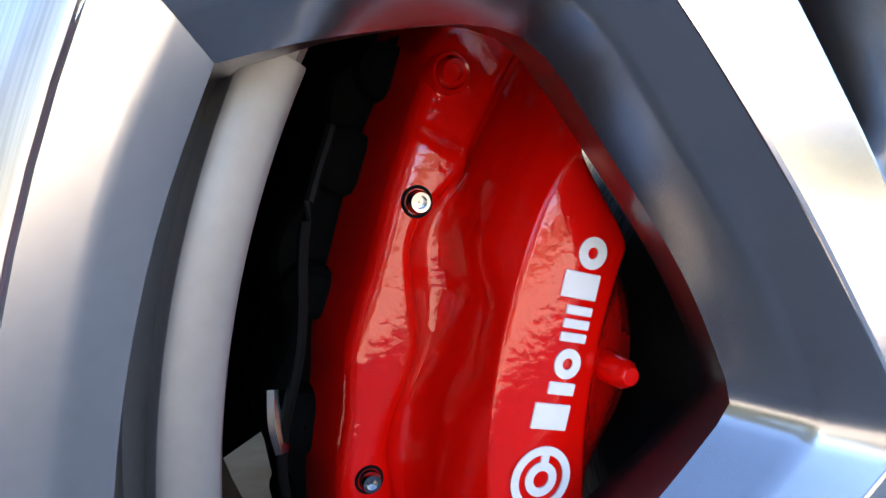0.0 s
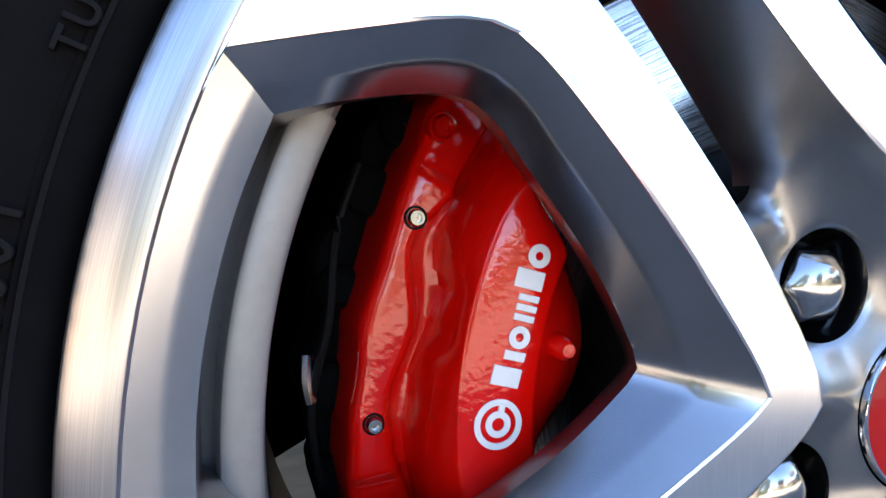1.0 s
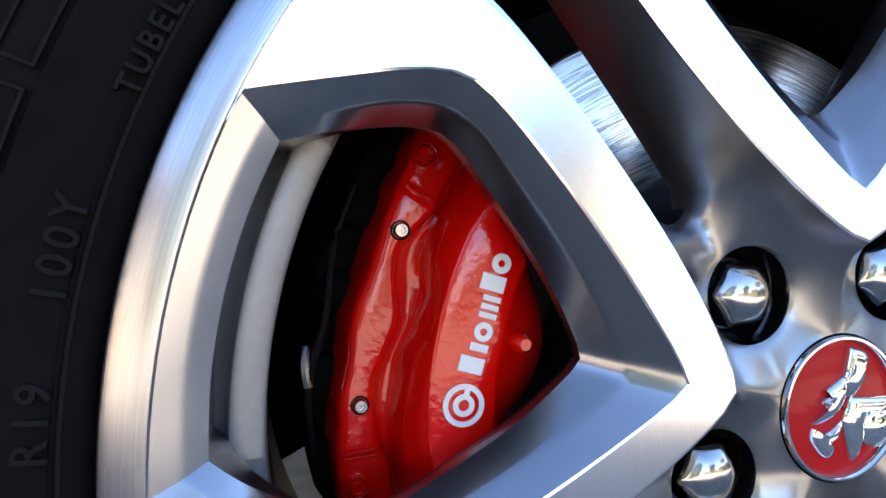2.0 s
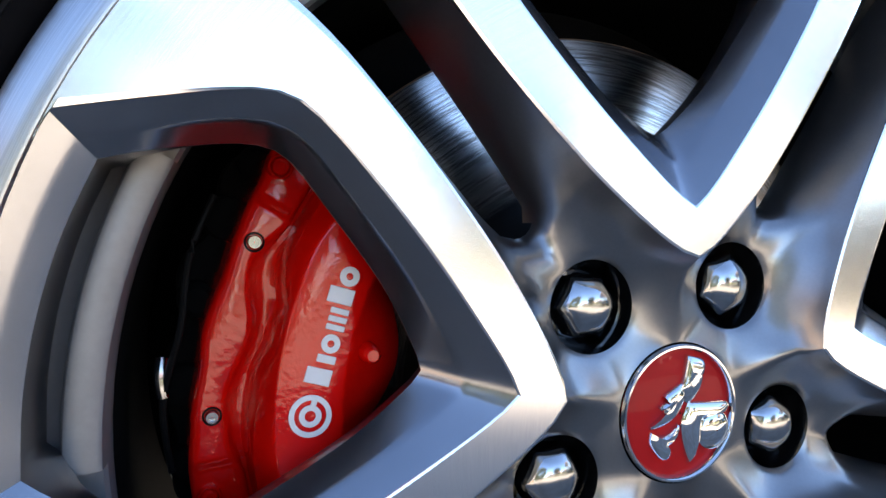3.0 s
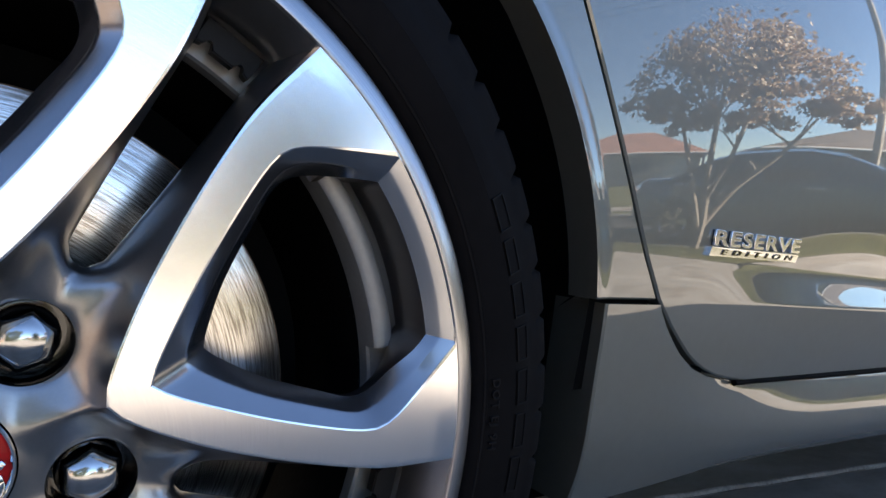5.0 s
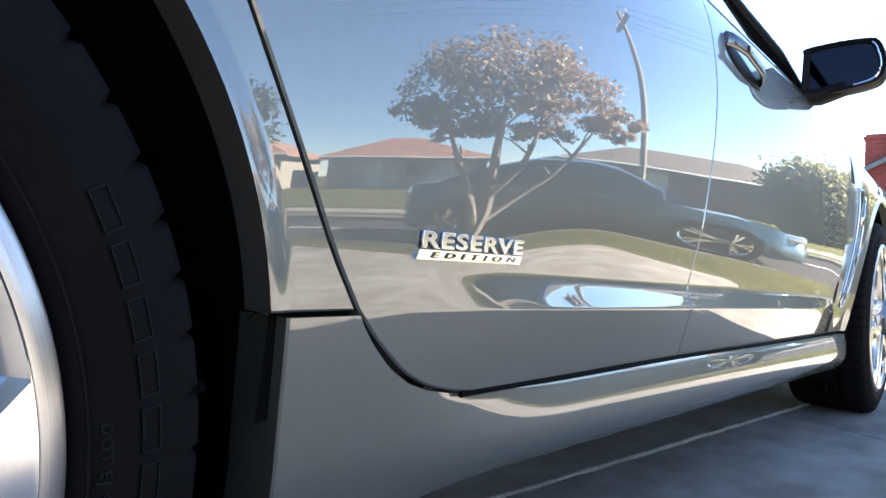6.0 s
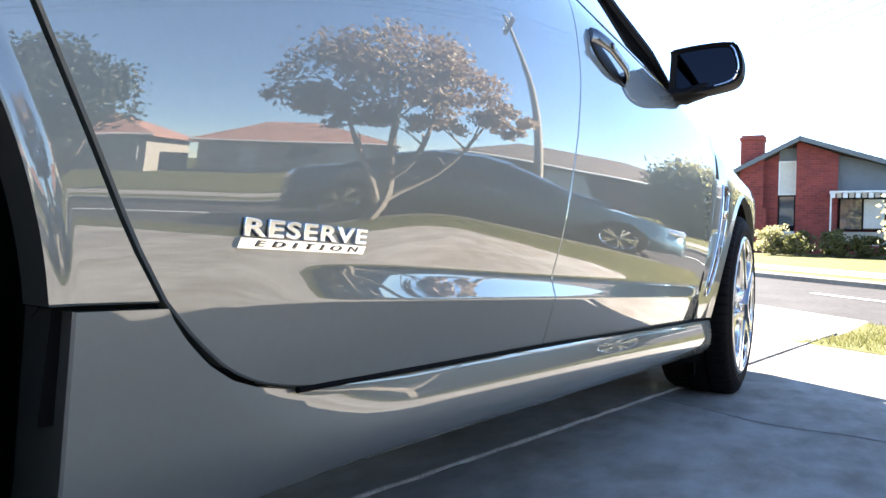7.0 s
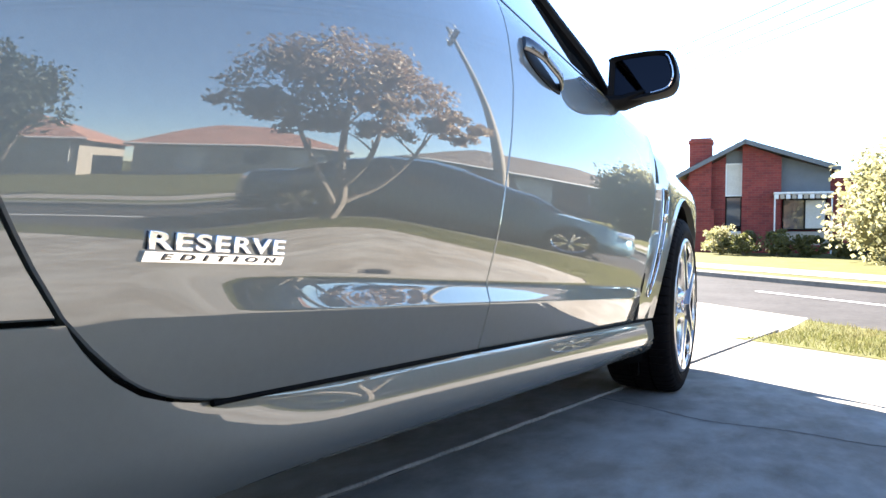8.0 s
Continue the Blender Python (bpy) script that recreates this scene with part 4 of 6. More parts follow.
bm = bmesh.new()
rows = []
for z in [0.305 + (0.745 - 0.305) * (1 - (1 - i / 30) ** 1.5) for i in range(31)]:
    a, b = interp(z, FCUT) + GAP, 2.915 - arch_x(z, 0.745, 0.395)
    rows.append([(a + (b - a) * i / 22, side_y(a + (b - a) * i / 22, z) - 0.006 * sstep(b - 0.04, b, a + (b - a) * i / 22), z) for i in range(23)])
sheet(bm, rows, 0.03)
rows = []
for f in [i / 14 for i in range(15)]:
    row = []
    for i in range(41):
        x = 2.41 + GAP + (3.62 - 2.41) * i / 40
        z = 0.745 + (wing_top(x) - 0.745) * f
        zz = z + (0.915 - wing_top(x)) * f
        row.append((x, side_y(min(x, 2.9), zz) + 0.20 * sstep(3.1, 3.7, x) ** 2, z))
    rows.append(row)
sheet(bm, rows, 0.03)
rows = []
for z in [0.25 + (0.745 - 0.25) * i / 24 for i in range(25)]:
    a = 2.915 + arch_x(z, 0.745, 0.395)
    rows.append([(a + (3.62 - a) * i / 10, side_y(2.9, z) + 0.20 * sstep(3.1, 3.7, a + (3.62 - a) * i / 10) ** 2, z) for i in range(11)])
sheet(bm, rows, 0.03)
wing = part("front_wing", bm, "paint", car, "glossy grey-green front wing with a chrome-edged vent", sharp=28)
bm = bmesh.new()
VENT = [(2.458, 0.735), (2.522, 0.726), (2.506, 0.620), (2.470, 0.500), (2.424, 0.392), (2.392, 0.392), (2.418, 0.500), (2.446, 0.620)]
prism(bm, VENT, 0.0, 0.012, lambda u, v, d: (u, side_y(u, v) - 0.0015 + d * 0.2, v))
vent = part("wing_vent", bm, "gloss_black", wing, "black vent with chrome edging")
bm = bmesh.new()
vp = smooth_curve(VENT + [VENT[0]], 60)
tube(bm, [(p.x, side_y(p.x, p.y) - 0.002, p.y) for p in vp], [0.0024] * 60, 8, False)
part("chrome_edging", bm, "chrome", vent)
bm = bmesh.new()
box(bm, (2.486, side_y(2.486, 0.645) - 0.004, 0.640), (0.05, 0.008, 0.028), None, 0.003)
part("chrome_bridge", bm, "chrome", vent)

# badge on the rear door
bm = text_mesh("RESERVE", 0.0180, 0.0008, 0.0, spacing=1.15, offset=0.0006)
w = max(v.co.x for v in bm.verts) - min(v.co.x for v in bm.verts)
for v in bm.verts:
    x, z = 0.5862 + v.co.x * 0.148 / w, 0.4670 + v.co.y
    v.co = (x, side_y(x, z) - 0.0004 - v.co.z, z)
part("badge_backing", bm, "gloss_black", rear_door, smooth=False)
bm = text_mesh("RESERVE", 0.0180, 0.0014, 0.0004, spacing=1.15, offset=0.0003)
w = max(v.co.x for v in bm.verts) - min(v.co.x for v in bm.verts)
for v in bm.verts:
    x, z = 0.5860 + v.co.x * 0.147 / w, 0.4672 + v.co.y
    v.co = (x, side_y(x, z) - 0.0016 - v.co.z, z)
badge = part("badge_lettering", bm, "badge", rear_door, "chrome raised badge lettering", smooth=False)
bm = bmesh.new()
prism(bm, [(0.5085, 0.4522), (0.6575, 0.4522), (0.6605, 0.4598), (0.5110, 0.4598)], 0.0, 0.0032, lambda u, v, d: (u, side_y(u, v) - d, v))
strip = part("badge_strip", bm, "badge", rear_door, "chrome strip with dark lettering")
bm = text_mesh("EDITION", 0.0066, 0.0003, 0.0, spacing=1.9, offset=0.0001, shear=0.25)
w = max(v.co.x for v in bm.verts) - min(v.co.x for v in bm.verts)
for v in bm.verts:
    x, z = 0.586 + v.co.x * 0.125 / w, 0.4559 + v.co.y
    v.co = (x, side_y(x, z) - 0.0034 - v.co.z, z)
part("strip_lettering", bm, "gloss_black", strip, smooth=False)

# door handles
def handle(door, p, q):
    """Black leaf painting a recess's shade, and a strap that stands off the door."""
    (x0, z0), (x1, z1) = p, q
    bm = bmesh.new()
    n = 36
    loops = []
    for rr, d in ((1.0, -0.0002), (0.95, -0.0020), (0.85, -0.0028), (0.5, -0.0030), (0.05, -0.0030)):
        lp = []
        for i in range(n):
            c, s_ = math.cos(2 * math.pi * i / n), math.sin(2 * math.pi * i / n)
            f = 0.5 + 0.5 * c * rr
            x = x0 + (x1 - x0) * f
            z = z0 + (z1 - z0) * f + 0.0165 * rr * s_ * (1 - 0.35 * c) - 0.005
            lp.append((x, side_y(x, z) + d, z))
        loops.append(lp)
    loft(bm, loops, True, False, True)
    cup = part("door_handle", bm, "black", door, "dark door handle with a grey strap")
    bm = bmesh.new()
    m = 26
    loops = []
    for i in range(m):
        f = i / (m - 1)
        x, z = x0 + (x1 - x0) * (0.02 + 0.96 * f), z0 + (z1 - z0) * f + 0.007
        off = 0.019 * min(1.0, math.sin(math.pi * f) ** 0.6 * 1.15) + 0.001
        h = 0.0125 - 0.003 * f
        loops.append([(x, side_y(x, z) - off + 0.005 * math.cos(2 * math.pi * k / 14), z + h * math.sin(2 * math.pi * k / 14)) for k in range(14)])
    loft(bm, loops, True, True, True)
    grip = part("grip", bm, "dark_trim", cup)
    bm = bmesh.new()
    fx = 0.30
    x, z = x0 + (x1 - x0) * fx, z0 + (z1 - z0) * fx + 0.008
    box(bm, (x, side_y(x, z) - 0.0245, z), (0.018, 0.003, 0.010), None, 0.001)
    part("sensor_pad", bm, "gloss_black", grip)
    return cup


handle(front_door, (1.243, 0.836), (1.430, 0.804))

# ---- the car: upper body ----
UPPER = [(-1.00, 0.88, 0.26, 0.93, 0.95), (-0.60, 0.90, 0.26, 0.97, 0.99), (-0.30, 0.90, 0.27, 1.14, 1.18), (0.05, 0.90, 0.31, 1.33, 1.39), (0.6, 0.90, 0.34, 1.41, 1.47), (1.1, 0.90, 0.34, 1.41, 1.47), (1.45, 0.90, 0.30, 1.35, 1.41),
         (1.62, 0.905, 0.26, 1.27, 1.33), (1.81, 0.905, 0.20, 1.15, 1.22), (1.95, 0.905, 0.125, 1.04, 1.10), (2.06, 0.91, 0.085, 0.945, 1.0), (2.42, 0.885, 0.095, 0.885, 0.97), (2.9, 0.838, 0.10, 0.852, 0.93), (3.3, 0.80, 0.17, 0.825, 0.88), (3.62, 0.765, 0.28, 0.795, 0.82), (3.82, 0.60, 0.40, 0.66, 0.69)]
CY = 0.93


def top_section(x):
    r, zr, zc = (interp(x, [(u[0], u[k]) for u in UPPER]) for k in (2, 3, 4))
    pts = []
    for i in range(17):
        f = i / 16
        y = r + (2 * CY - 2 * r) * f
        pts.append((x, y, zr + (zc - zr) * (1 - abs(2 * f - 1) ** 2.4)))
    return pts


for nm, a, b, n, m_, lab in (("boot_lid", -1.0, -0.45, 8, "paint", ""), ("rear_window", -0.45, 0.05, 8, "car_glass", "dark rear window"), ("roof", 0.05, 1.45, 16, "paint", "grey-green roof"),
                             ("windscreen", 1.45, 2.06, 10, "car_glass", "sloping windscreen"), ("bonnet", 2.06, 3.82, 22, "paint", "grey-green bonnet")):
    bm = bmesh.new()
    loft(bm, [top_section(a + (b - a) * i / n) for i in range(n + 1)], closed=False)
    part(nm, bm, m_, car, lab)
bm = bmesh.new()
loft(bm, [[(p[0], p[1] + 0.0, p[2]) for p in ((x, side_y(min(x, 2.1), 0.90) + 0.012, interp(x, [(u[0], u[1]) for u in UPPER]) - 0.002), (x, interp(x, [(u[0], u[2]) for u in UPPER]) * 0.5 + 0.03, (interp(x, [(u[0], u[3]) for u in UPPER]) + 0.905) / 2), (x, interp(x, [(u[0], u[2]) for u in UPPER]) + 0.004, interp(x, [(u[0], u[3]) for u in UPPER]) - 0.004))] for x in [-0.45 + 2.5 * i / 40 for i in range(41)]], closed=False)
part("side_window", bm, "car_glass", car, "dark side glass reflecting the sky")
bm = bmesh.new()
edge = [(x, interp(x, [(u[0], u[2]) for u in UPPER]) - 0.006, interp(x, [(u[0], u[3]) for u in UPPER]) - 0.012) for x in [-0.3 + 2.36 * i / 44 for i in range(45)]]
tube(bm, edge, [0.017] * 45, 8)
part("window_frame", bm, "black", car, "black window frame and pillar")
bm = bmesh.new()
tube(bm, [(x, side_y(min(x, 2.1), 0.90) + 0.006, 0.903) for x in [0.22 + 1.80 * i / 30 for i in range(31)]], [0.006] * 31, 8)
part("belt_trim", bm, "gloss_black", car)
bm = bmesh.new()
loft(bm, [[(x, 2 * CY - (0.02 if z < 0.8 else 0.06), z) for x in [-1.0 + 4.7 * i / 20 for i in range(21)]] for z in (0.2, 0.5, 0.8, 0.9)], closed=False)
loft(bm, [[(x, 2 * CY - 0.06 - (0.28 * (zz > 1)), min(zz, interp(x, [(u[0], u[3]) for u in UPPER]))) for x in [-0.5 + 2.6 * i / 20 for i in range(21)]] for zz in (0.9, 1.42)], closed=False)
part("offside_panel", bm, "paint", car)
for x0, x1, zz in ((-1.0, -1.12, (0.22, 0.55, 0.86)), (3.62, 3.9, (0.2, 0.45, 0.72))):
    bm = bmesh.new()
    loft(bm, [[(x0 + (x1 - x0) * math.sin(math.pi * i / 12) ** 0.5, 0.06 + (2 * CY - 0.12) * i / 12, z) for i in range(13)] for z in zz], closed=False)
    part("bumper", bm, "paint", car)

bm = bmesh.new()
loft(bm, [[(2.62 + 1.22 * math.sin(math.pi * i / 24) ** 0.35, 0.10 + (2 * CY - 0.20) * i / 24, z) for i in range(25)] for z in (0.30, 0.17, 0.09)], closed=False)
part("front_apron", bm, "black", car)
bm = bmesh.new()
loft(bm, [[(x, y, 0.22) for x in (2.5, 3.0, 3.5, 3.75)] for y in (0.28, 0.9, 1.58)], closed=False)
part("undertray", bm, "liner", car)
bm = bmesh.new()
loft(bm, [[(3.45, 0.12, z), (3.62, 0.24, z), (3.66, 0.93, z), (3.62, 1.62, z), (3.45, 1.74, z)] for z in (0.10, 0.45, 0.74)], closed=False)
part("radiator_panel", bm, "liner", car)

# door mirror
mirror_out = [(0.056, 1.014), (0.052, 1.028), (-0.02, 1.034), (-0.085, 1.032), (-0.107, 1.020), (-0.121, 0.970), (-0.112, 0.935), (-0.08, 0.920), (0.02, 0.906), (0.052, 0.908), (0.058, 0.930)]
mp_ = smooth_curve(mirror_out + [mirror_out[0]], 56)[:-1]
mc = Vector((-0.03, 0.97, 0))
bm = bmesh.new()
loops = []
for f, x in ((0.80, 1.9530), (0.82, 1.9490), (0.92, 1.9460), (0.985, 1.944), (1.0, 1.955), (1.0, 1.985), (0.93, 2.02), (0.74, 2.05), (0.4, 2.068), (0.05, 2.072)):
    loops.append([(x, mc.x + (p.x - mc.x) * f, mc.y + (p.y - mc.y) * f) for p in mp_])
loft(bm, loops, True, False, True)
wing_mirror = part("wing_mirror", bm, "black", front_door, "black door mirror with bright inner edge")
bm = bmesh.new()
loft(bm, [[(1.9520, mc.x + (p.x - mc.x) * f, mc.y + (p.y - mc.y) * f) for p in mp_] for f in (0.835, 0.5, 0.02)], True, False, True)
part("mirror_glass", bm, "mirror", wing_mirror)
bm = bmesh.new()
tube(bm, [(1.948, mc.x + (p.x - mc.x) * 0.865, mc.y + (p.y - mc.y) * 0.865) for p in mp_[17:34]], [0.003] * 17, 8)
part("bright_edge", bm, "chrome", wing_mirror)
bm = bmesh.new()
loops = []
for x, y, z, a, b in ((1.93, 0.085, 0.915, 0.05, 0.012), (1.95, 0.050, 0.905, 0.045, 0.018), (1.975, 0.02, 0.910, 0.040, 0.020), (1.985, -0.02, 0.925, 0.038, 0.020), (1.99, -0.06, 0.94, 0.034, 0.018)):
    loops.append([(x + a * math.cos(2 * math.pi * k / 16), y, z + b * math.sin(2 * math.pi * k / 16)) for k in range(16)])
loft(bm, loops, True, True, True)
part("mirror_arm", bm, "black", wing_mirror)


# ---- ground, in street coordinates: a along the street, b across it ----
SX, SY = 0.634, 0.773
TAN = math.tan(radians(PITCH))
KERB_NEAR, KERB_FAR, ROAD_Z = 6.2, 10.4, -0.54


def street(a, b, z=None):
    x, y = a * SX + b * SY, a * SY - b * SX
    return (x, y, ground_z(a, b) if z is None else z)


def ground_z(a, b):
    x = a * SX + b * SY
    slope = -TAN * max(-2.0, min(x, 12.0))
    if b <= 4.5:
        return slope
    if b <= KERB_NEAR:
        return slope + (-0.44 - slope) * sstep(4.5, KERB_NEAR, b)
    if b <= KERB_FAR:
        return ROAD_Z
    return -0.46


def flare(b):
    """The crossover narrows towards the street on its grassy side."""
    return 0.55 * max(0.0, b - 4.45)


def patch(name, material, a0, a1, b0, b1, na, nb, lift=0.0, label="", category="", z=None, flare_start=False, flare_end=False):
    bm = bmesh.new()
    rows = []
    for j in range(nb + 1):
        b = b0 + (b1 - b0) * j / nb
        p, q = a0 + (flare(b) if flare_start else 0.0), a1 + (flare(b) if flare_end else 0.0)
        rows.append([Vector(street(p + (q - p) * i / na, b, z)) + Vector((0, 0, lift)) for i in range(na + 1)])
    loft(bm, rows, closed=False)
    ob = part(name, bm, material, sharp=60)
    return tagged(ob, label, category, kind="structure")


bm = bmesh.new()
R = 900
for v in ((-R, -R), (R, -R), (R, R), (-R, R)):
    bm.verts.new((v[0], v[1], -0.85))
bm.faces.new(bm.verts)
tagged(part("ground", bm, "lawn"), "dry suburban ground reaching the horizon", "ground", kind="structure")
drive = patch("driveway", "concrete", -16, 16, -9, 4.5, 48, 27, 0, "worn pale concrete driveway sloping to the street", "driveway")
patch("driveway_crossover", "concrete", 3.52, 9.5, 4.5, KERB_NEAR - 0.02, 12, 8, 0, "pale concrete driveway crossover", "driveway", flare_start=True)
lawn = patch("lawn", "lawn", -40, 3.5, 4.2, KERB_NEAR - 0.16, 60, 12, 0.004, "dry mown grass verge beside the street", "lawn", flare_end=True)
patch("lawn_beyond", "lawn", 9.5, 60, 4.5, KERB_NEAR - 0.16, 40, 6, 0.01, "dry mown grass verge", "lawn")
patch("road", "asphalt", -120, 120, KERB_NEAR, KERB_FAR, 40, 3, 0, "grey sunlit asphalt street", "road", z=ROAD_Z)
patch("far_verge", "lawn", -120, 120, KERB_FAR + 0.16, 11.5, 60, 2, 0, "sunlit grass verge across the street", "lawn")
patch("far_footpath", "concrete", -120, 120, 11.5, 12.9, 60, 2, 0.01, "pale concrete footpath across the street", "footpath")
patch("far_garden", "lawn", -120, 120, 12.9, 60, 60, 8, 0, "front lawns across the street", "lawn")


def kerb(name, b0, b1, a0, a1, label):
    bm = bmesh.new()
    n = 60
    loft(bm, [[Vector(street(a0 + (a1 - a0) * i / n, b, z)) for i in range(n + 1)] for b, z in
              ((b0 if b0 < b1 else b0, ROAD_Z - 0.02), (b0, -0.455), (b0 + (b1 - b0) * 0.12, -0.437), (b1, -0.430), (b1, -0.54))], closed=False)
    tagged(part(name, bm, "kerb"), label, "kerb", kind="structure")


kerb("kerb_near", KERB_NEAR, KERB_NEAR - 0.17, -40, 3.5, "concrete kerb along the near verge")
kerb("kerb_far", KERB_FAR, KERB_FAR + 0.17, -120, 120, "concrete kerb across the street")
bm = bmesh.new()
for k in range(-12, 14):
    q = [street(k * 4.5, 8.75, ROAD_Z + 0.004), street(k * 4.5 + 3.0, 8.75, ROAD_Z + 0.004), street(k * 4.5 + 3.0, 8.85, ROAD_Z + 0.004), street(k * 4.5, 8.85, ROAD_Z + 0.004)]
    bm.faces.new([bm.verts.new(p) for p in q])
tagged(part("road_marking", bm, "white_paint", smooth=False), "worn white centre line dashes on the street", "road marking", kind="structure")

# joints of the driveway slab
def groove(name, p, q, w, h=0.006):
    bm = bmesh.new()
    p, q = Vector(p), Vector(q)
    n = 40
    side = (q - p).cross(Vector((0, 0, 1))).normalized()
    rows = []
    for f, z in ((-1, 0.0015), (-0.6, h), (0, h * 1.2), (0.6, h), (1, 0.0015)):
        rows.append([p.lerp(q, i / n) + side * (w * f * (0.85 + 0.3 * random.random())) + Vector((0, 0, z + 0.001 * random.random())) for i in range(n + 1)])
    loft(bm, rows, closed=False)
    ob = part(name, bm, "joint", drive)
    return ob


def on_drive(x, y):
    return (SLOPE @ Vector((x, y, 0.0)))


groove("expansion_joint", on_drive(-2.0, 0.755), on_drive(7.2, -0.28), 0.011, 0.003)
bm = bmesh.new()
bead = [on_drive(-2.0 + 8.6 * i / 160, 0.762 - 0.1157 * 8.6 * i / 160 + 0.0012 * math.sin(i * 1.7)) + Vector((0, 0, 0.0035 + 0.0012 * random.random())) for i in range(161)]
tube(bm, bead, [0.0055 + 0.0012 * random.random() for _ in bead], 8)
part("joint_bead", bm, "bead", drive, "pale weathered sealant bead")
CRACK = smooth_curve([(2.59, 0.25), (2.53, 0.06), (2.43, -0.15), (2.44, -0.39), (2.40, -0.61), (2.46, -0.9)], 60)
bm = bmesh.new()
rows = []
for f, z in ((-1, 0.0012), (0, 0.0018), (1, 0.0012)):
    rows.append([on_drive(p.x + f * (0.0022 + 0.0018 * random.random()) + 0.004 * math.sin(i * 2.3), p.y) + Vector((0, 0, z)) for i, p in enumerate(CRACK)])
loft(bm, rows, closed=False)
part("crack", bm, "joint", drive)


# ---- plants ----
def leaves(bm, centre, radii, count, size, seed, shell=0.55):
    """Small folded leaves scattered in an uneven ellipsoid of clumps."""
    rng = random.Random(seed)
    clumps = []
    for _ in range(max(6, count // 90)):
        d = Vector((rng.gauss(0, 1), rng.gauss(0, 1), rng.gauss(0, 1))).normalized()
        f = shell + (1 - shell) * rng.random()
        clumps.append((Vector(centre) + Vector((d.x * radii[0], d.y * radii[1], d.z * radii[2])) * f, (0.16 + 0.2 * rng.random()) * min(radii)))
    for _ in range(count):
        c, s = rng.choice(clumps)
        p = c + Vector([max(-1.7, min(1.7, rng.gauss(0, 1))) * f for f in (s, s, s * 0.7)])
        e = Euler((rng.uniform(0, 6.3), rng.uniform(0, 6.3), rng.uniform(0, 6.3)))
        m = e.to_matrix()
        w, l = size * rng.uniform(0.5, 0.8), size * rng.uniform(0.8, 1.3)
        vs = [bm.verts.new(p + m @ Vector(q)) for q in ((0, -l, 0), (w, 0, 0.25 * w), (0, l, 0), (-w, 0, 0.25 * w))]
        bm.faces.new((vs[0], vs[1], vs[2]))
        bm.faces.new((vs[0], vs[2], vs[3]))


def shrub(name, base, radii, count, size, leaf, seed, label, group=""):
    ob = thing(name, label, "shrub", Matrix.Translation(base), group)
    rng = random.Random(seed)
    for _ in range(4):
        bm = bmesh.new()
        top = (rng.uniform(-0.6, 0.6) * radii[0], rng.uniform(-0.6, 0.6) * radii[1], radii[2] * rng.uniform(0.9, 1.5))
        tube(bm, smooth_curve([(0, 0, -0.05), (top[0] * 0.4, top[1] * 0.5, top[2] * 0.5), top], 7), [0.03 * (1 - 0.12 * i) * max(radii) for i in range(7)], 7)
        part("stem", bm, "bark", ob)
    bm = bmesh.new()
    leaves(bm, (0, 0, radii[2]), radii, count, size, seed)
    tagged(part("foliage", bm, leaf, ob, smooth=False), kind="stuff")
    return ob


def tree(name, base, stems, crowns, leaf, seed, label, size=0.06, thick=0.085):
    ob = thing(name, label, "tree", Matrix.Translation(base))
    rng = random.Random(seed)
    for pts in stems:
        bm = bmesh.new()
        n = 14
        cv = smooth_curve(pts, n)
        tube(bm, cv, [thick * pts_w(i / (n - 1)) * (1 if pts is stems[0] else 0.62) for i in range(n)], 9)
        part("limb" if pts is not stems[0] else "trunk", bm, "bark", ob)
        for _ in range(5):
            p = cv[rng.randint(7, n - 1)]
            bm = bmesh.new()
            q = p + Vector((rng.uniform(-0.4, 0.4), rng.uniform(-0.4, 0.4), rng.uniform(0.1, 0.4)))
            tube(bm, smooth_curve([p, p.lerp(q, 0.5) + Vector((0, 0, 0.08)), q], 7), [0.014 * (1 - 0.12 * i) for i in range(7)], 6)
            part("twig", bm, "bark", ob)
    for k, (c, r, n) in enumerate(crowns):
        bm = bmesh.new()
        leaves(bm, c, r, n, size, seed + k)
        tagged(part("crown", bm, leaf, ob, smooth=False), kind="stuff")
    return ob


def pts_w(f):
    return 1.25 - 0.95 * f


def along(s, z, across=0.0):
    """Offset along the street, across it and up."""
    return (s * SX + across * SY, s * SY - across * SX, z)


tree("street_tree", street(0.84, 5.75),
     [[along(0, -0.1), along(0.02, 0.3), along(-0.05, 0.8, 0.05), along(-0.08, 1.3), along(-0.02, 1.95)],
      [along(0, 0.25), along(0.28, 0.6, 0.1), along(0.5, 0.95, 0.1), along(0.8, 1.5)],
      [along(0, 0.2), along(-0.2, 0.65, -0.1), along(-0.4, 1.15), along(-0.62, 1.8)],
      [along(-0.03, 0.6), along(0.16, 1.05, -0.15), along(0.3, 1.7, -0.2)]],
     [(along(-0.62, 1.98, 0.05), (0.50, 0.52, 0.40), 2000), (along(0.05, 2.16, -0.1), (0.62, 0.62, 0.44), 2500), (along(0.62, 1.96, 0.1), (0.52, 0.55, 0.36), 1900),
      (along(1.02, 1.62), (0.34, 0.36, 0.22), 1200), (along(-0.95, 1.75), (0.26, 0.30, 0.30), 900), (along(0.25, 1.62, 0.1), (0.55, 0.45, 0.24), 1500), (along(-0.4, 1.58), (0.45, 0.4, 0.22), 1100)],
     "leaf", 11, "small bronze-leaved street tree with several stems on the verge", 0.030, 0.06)

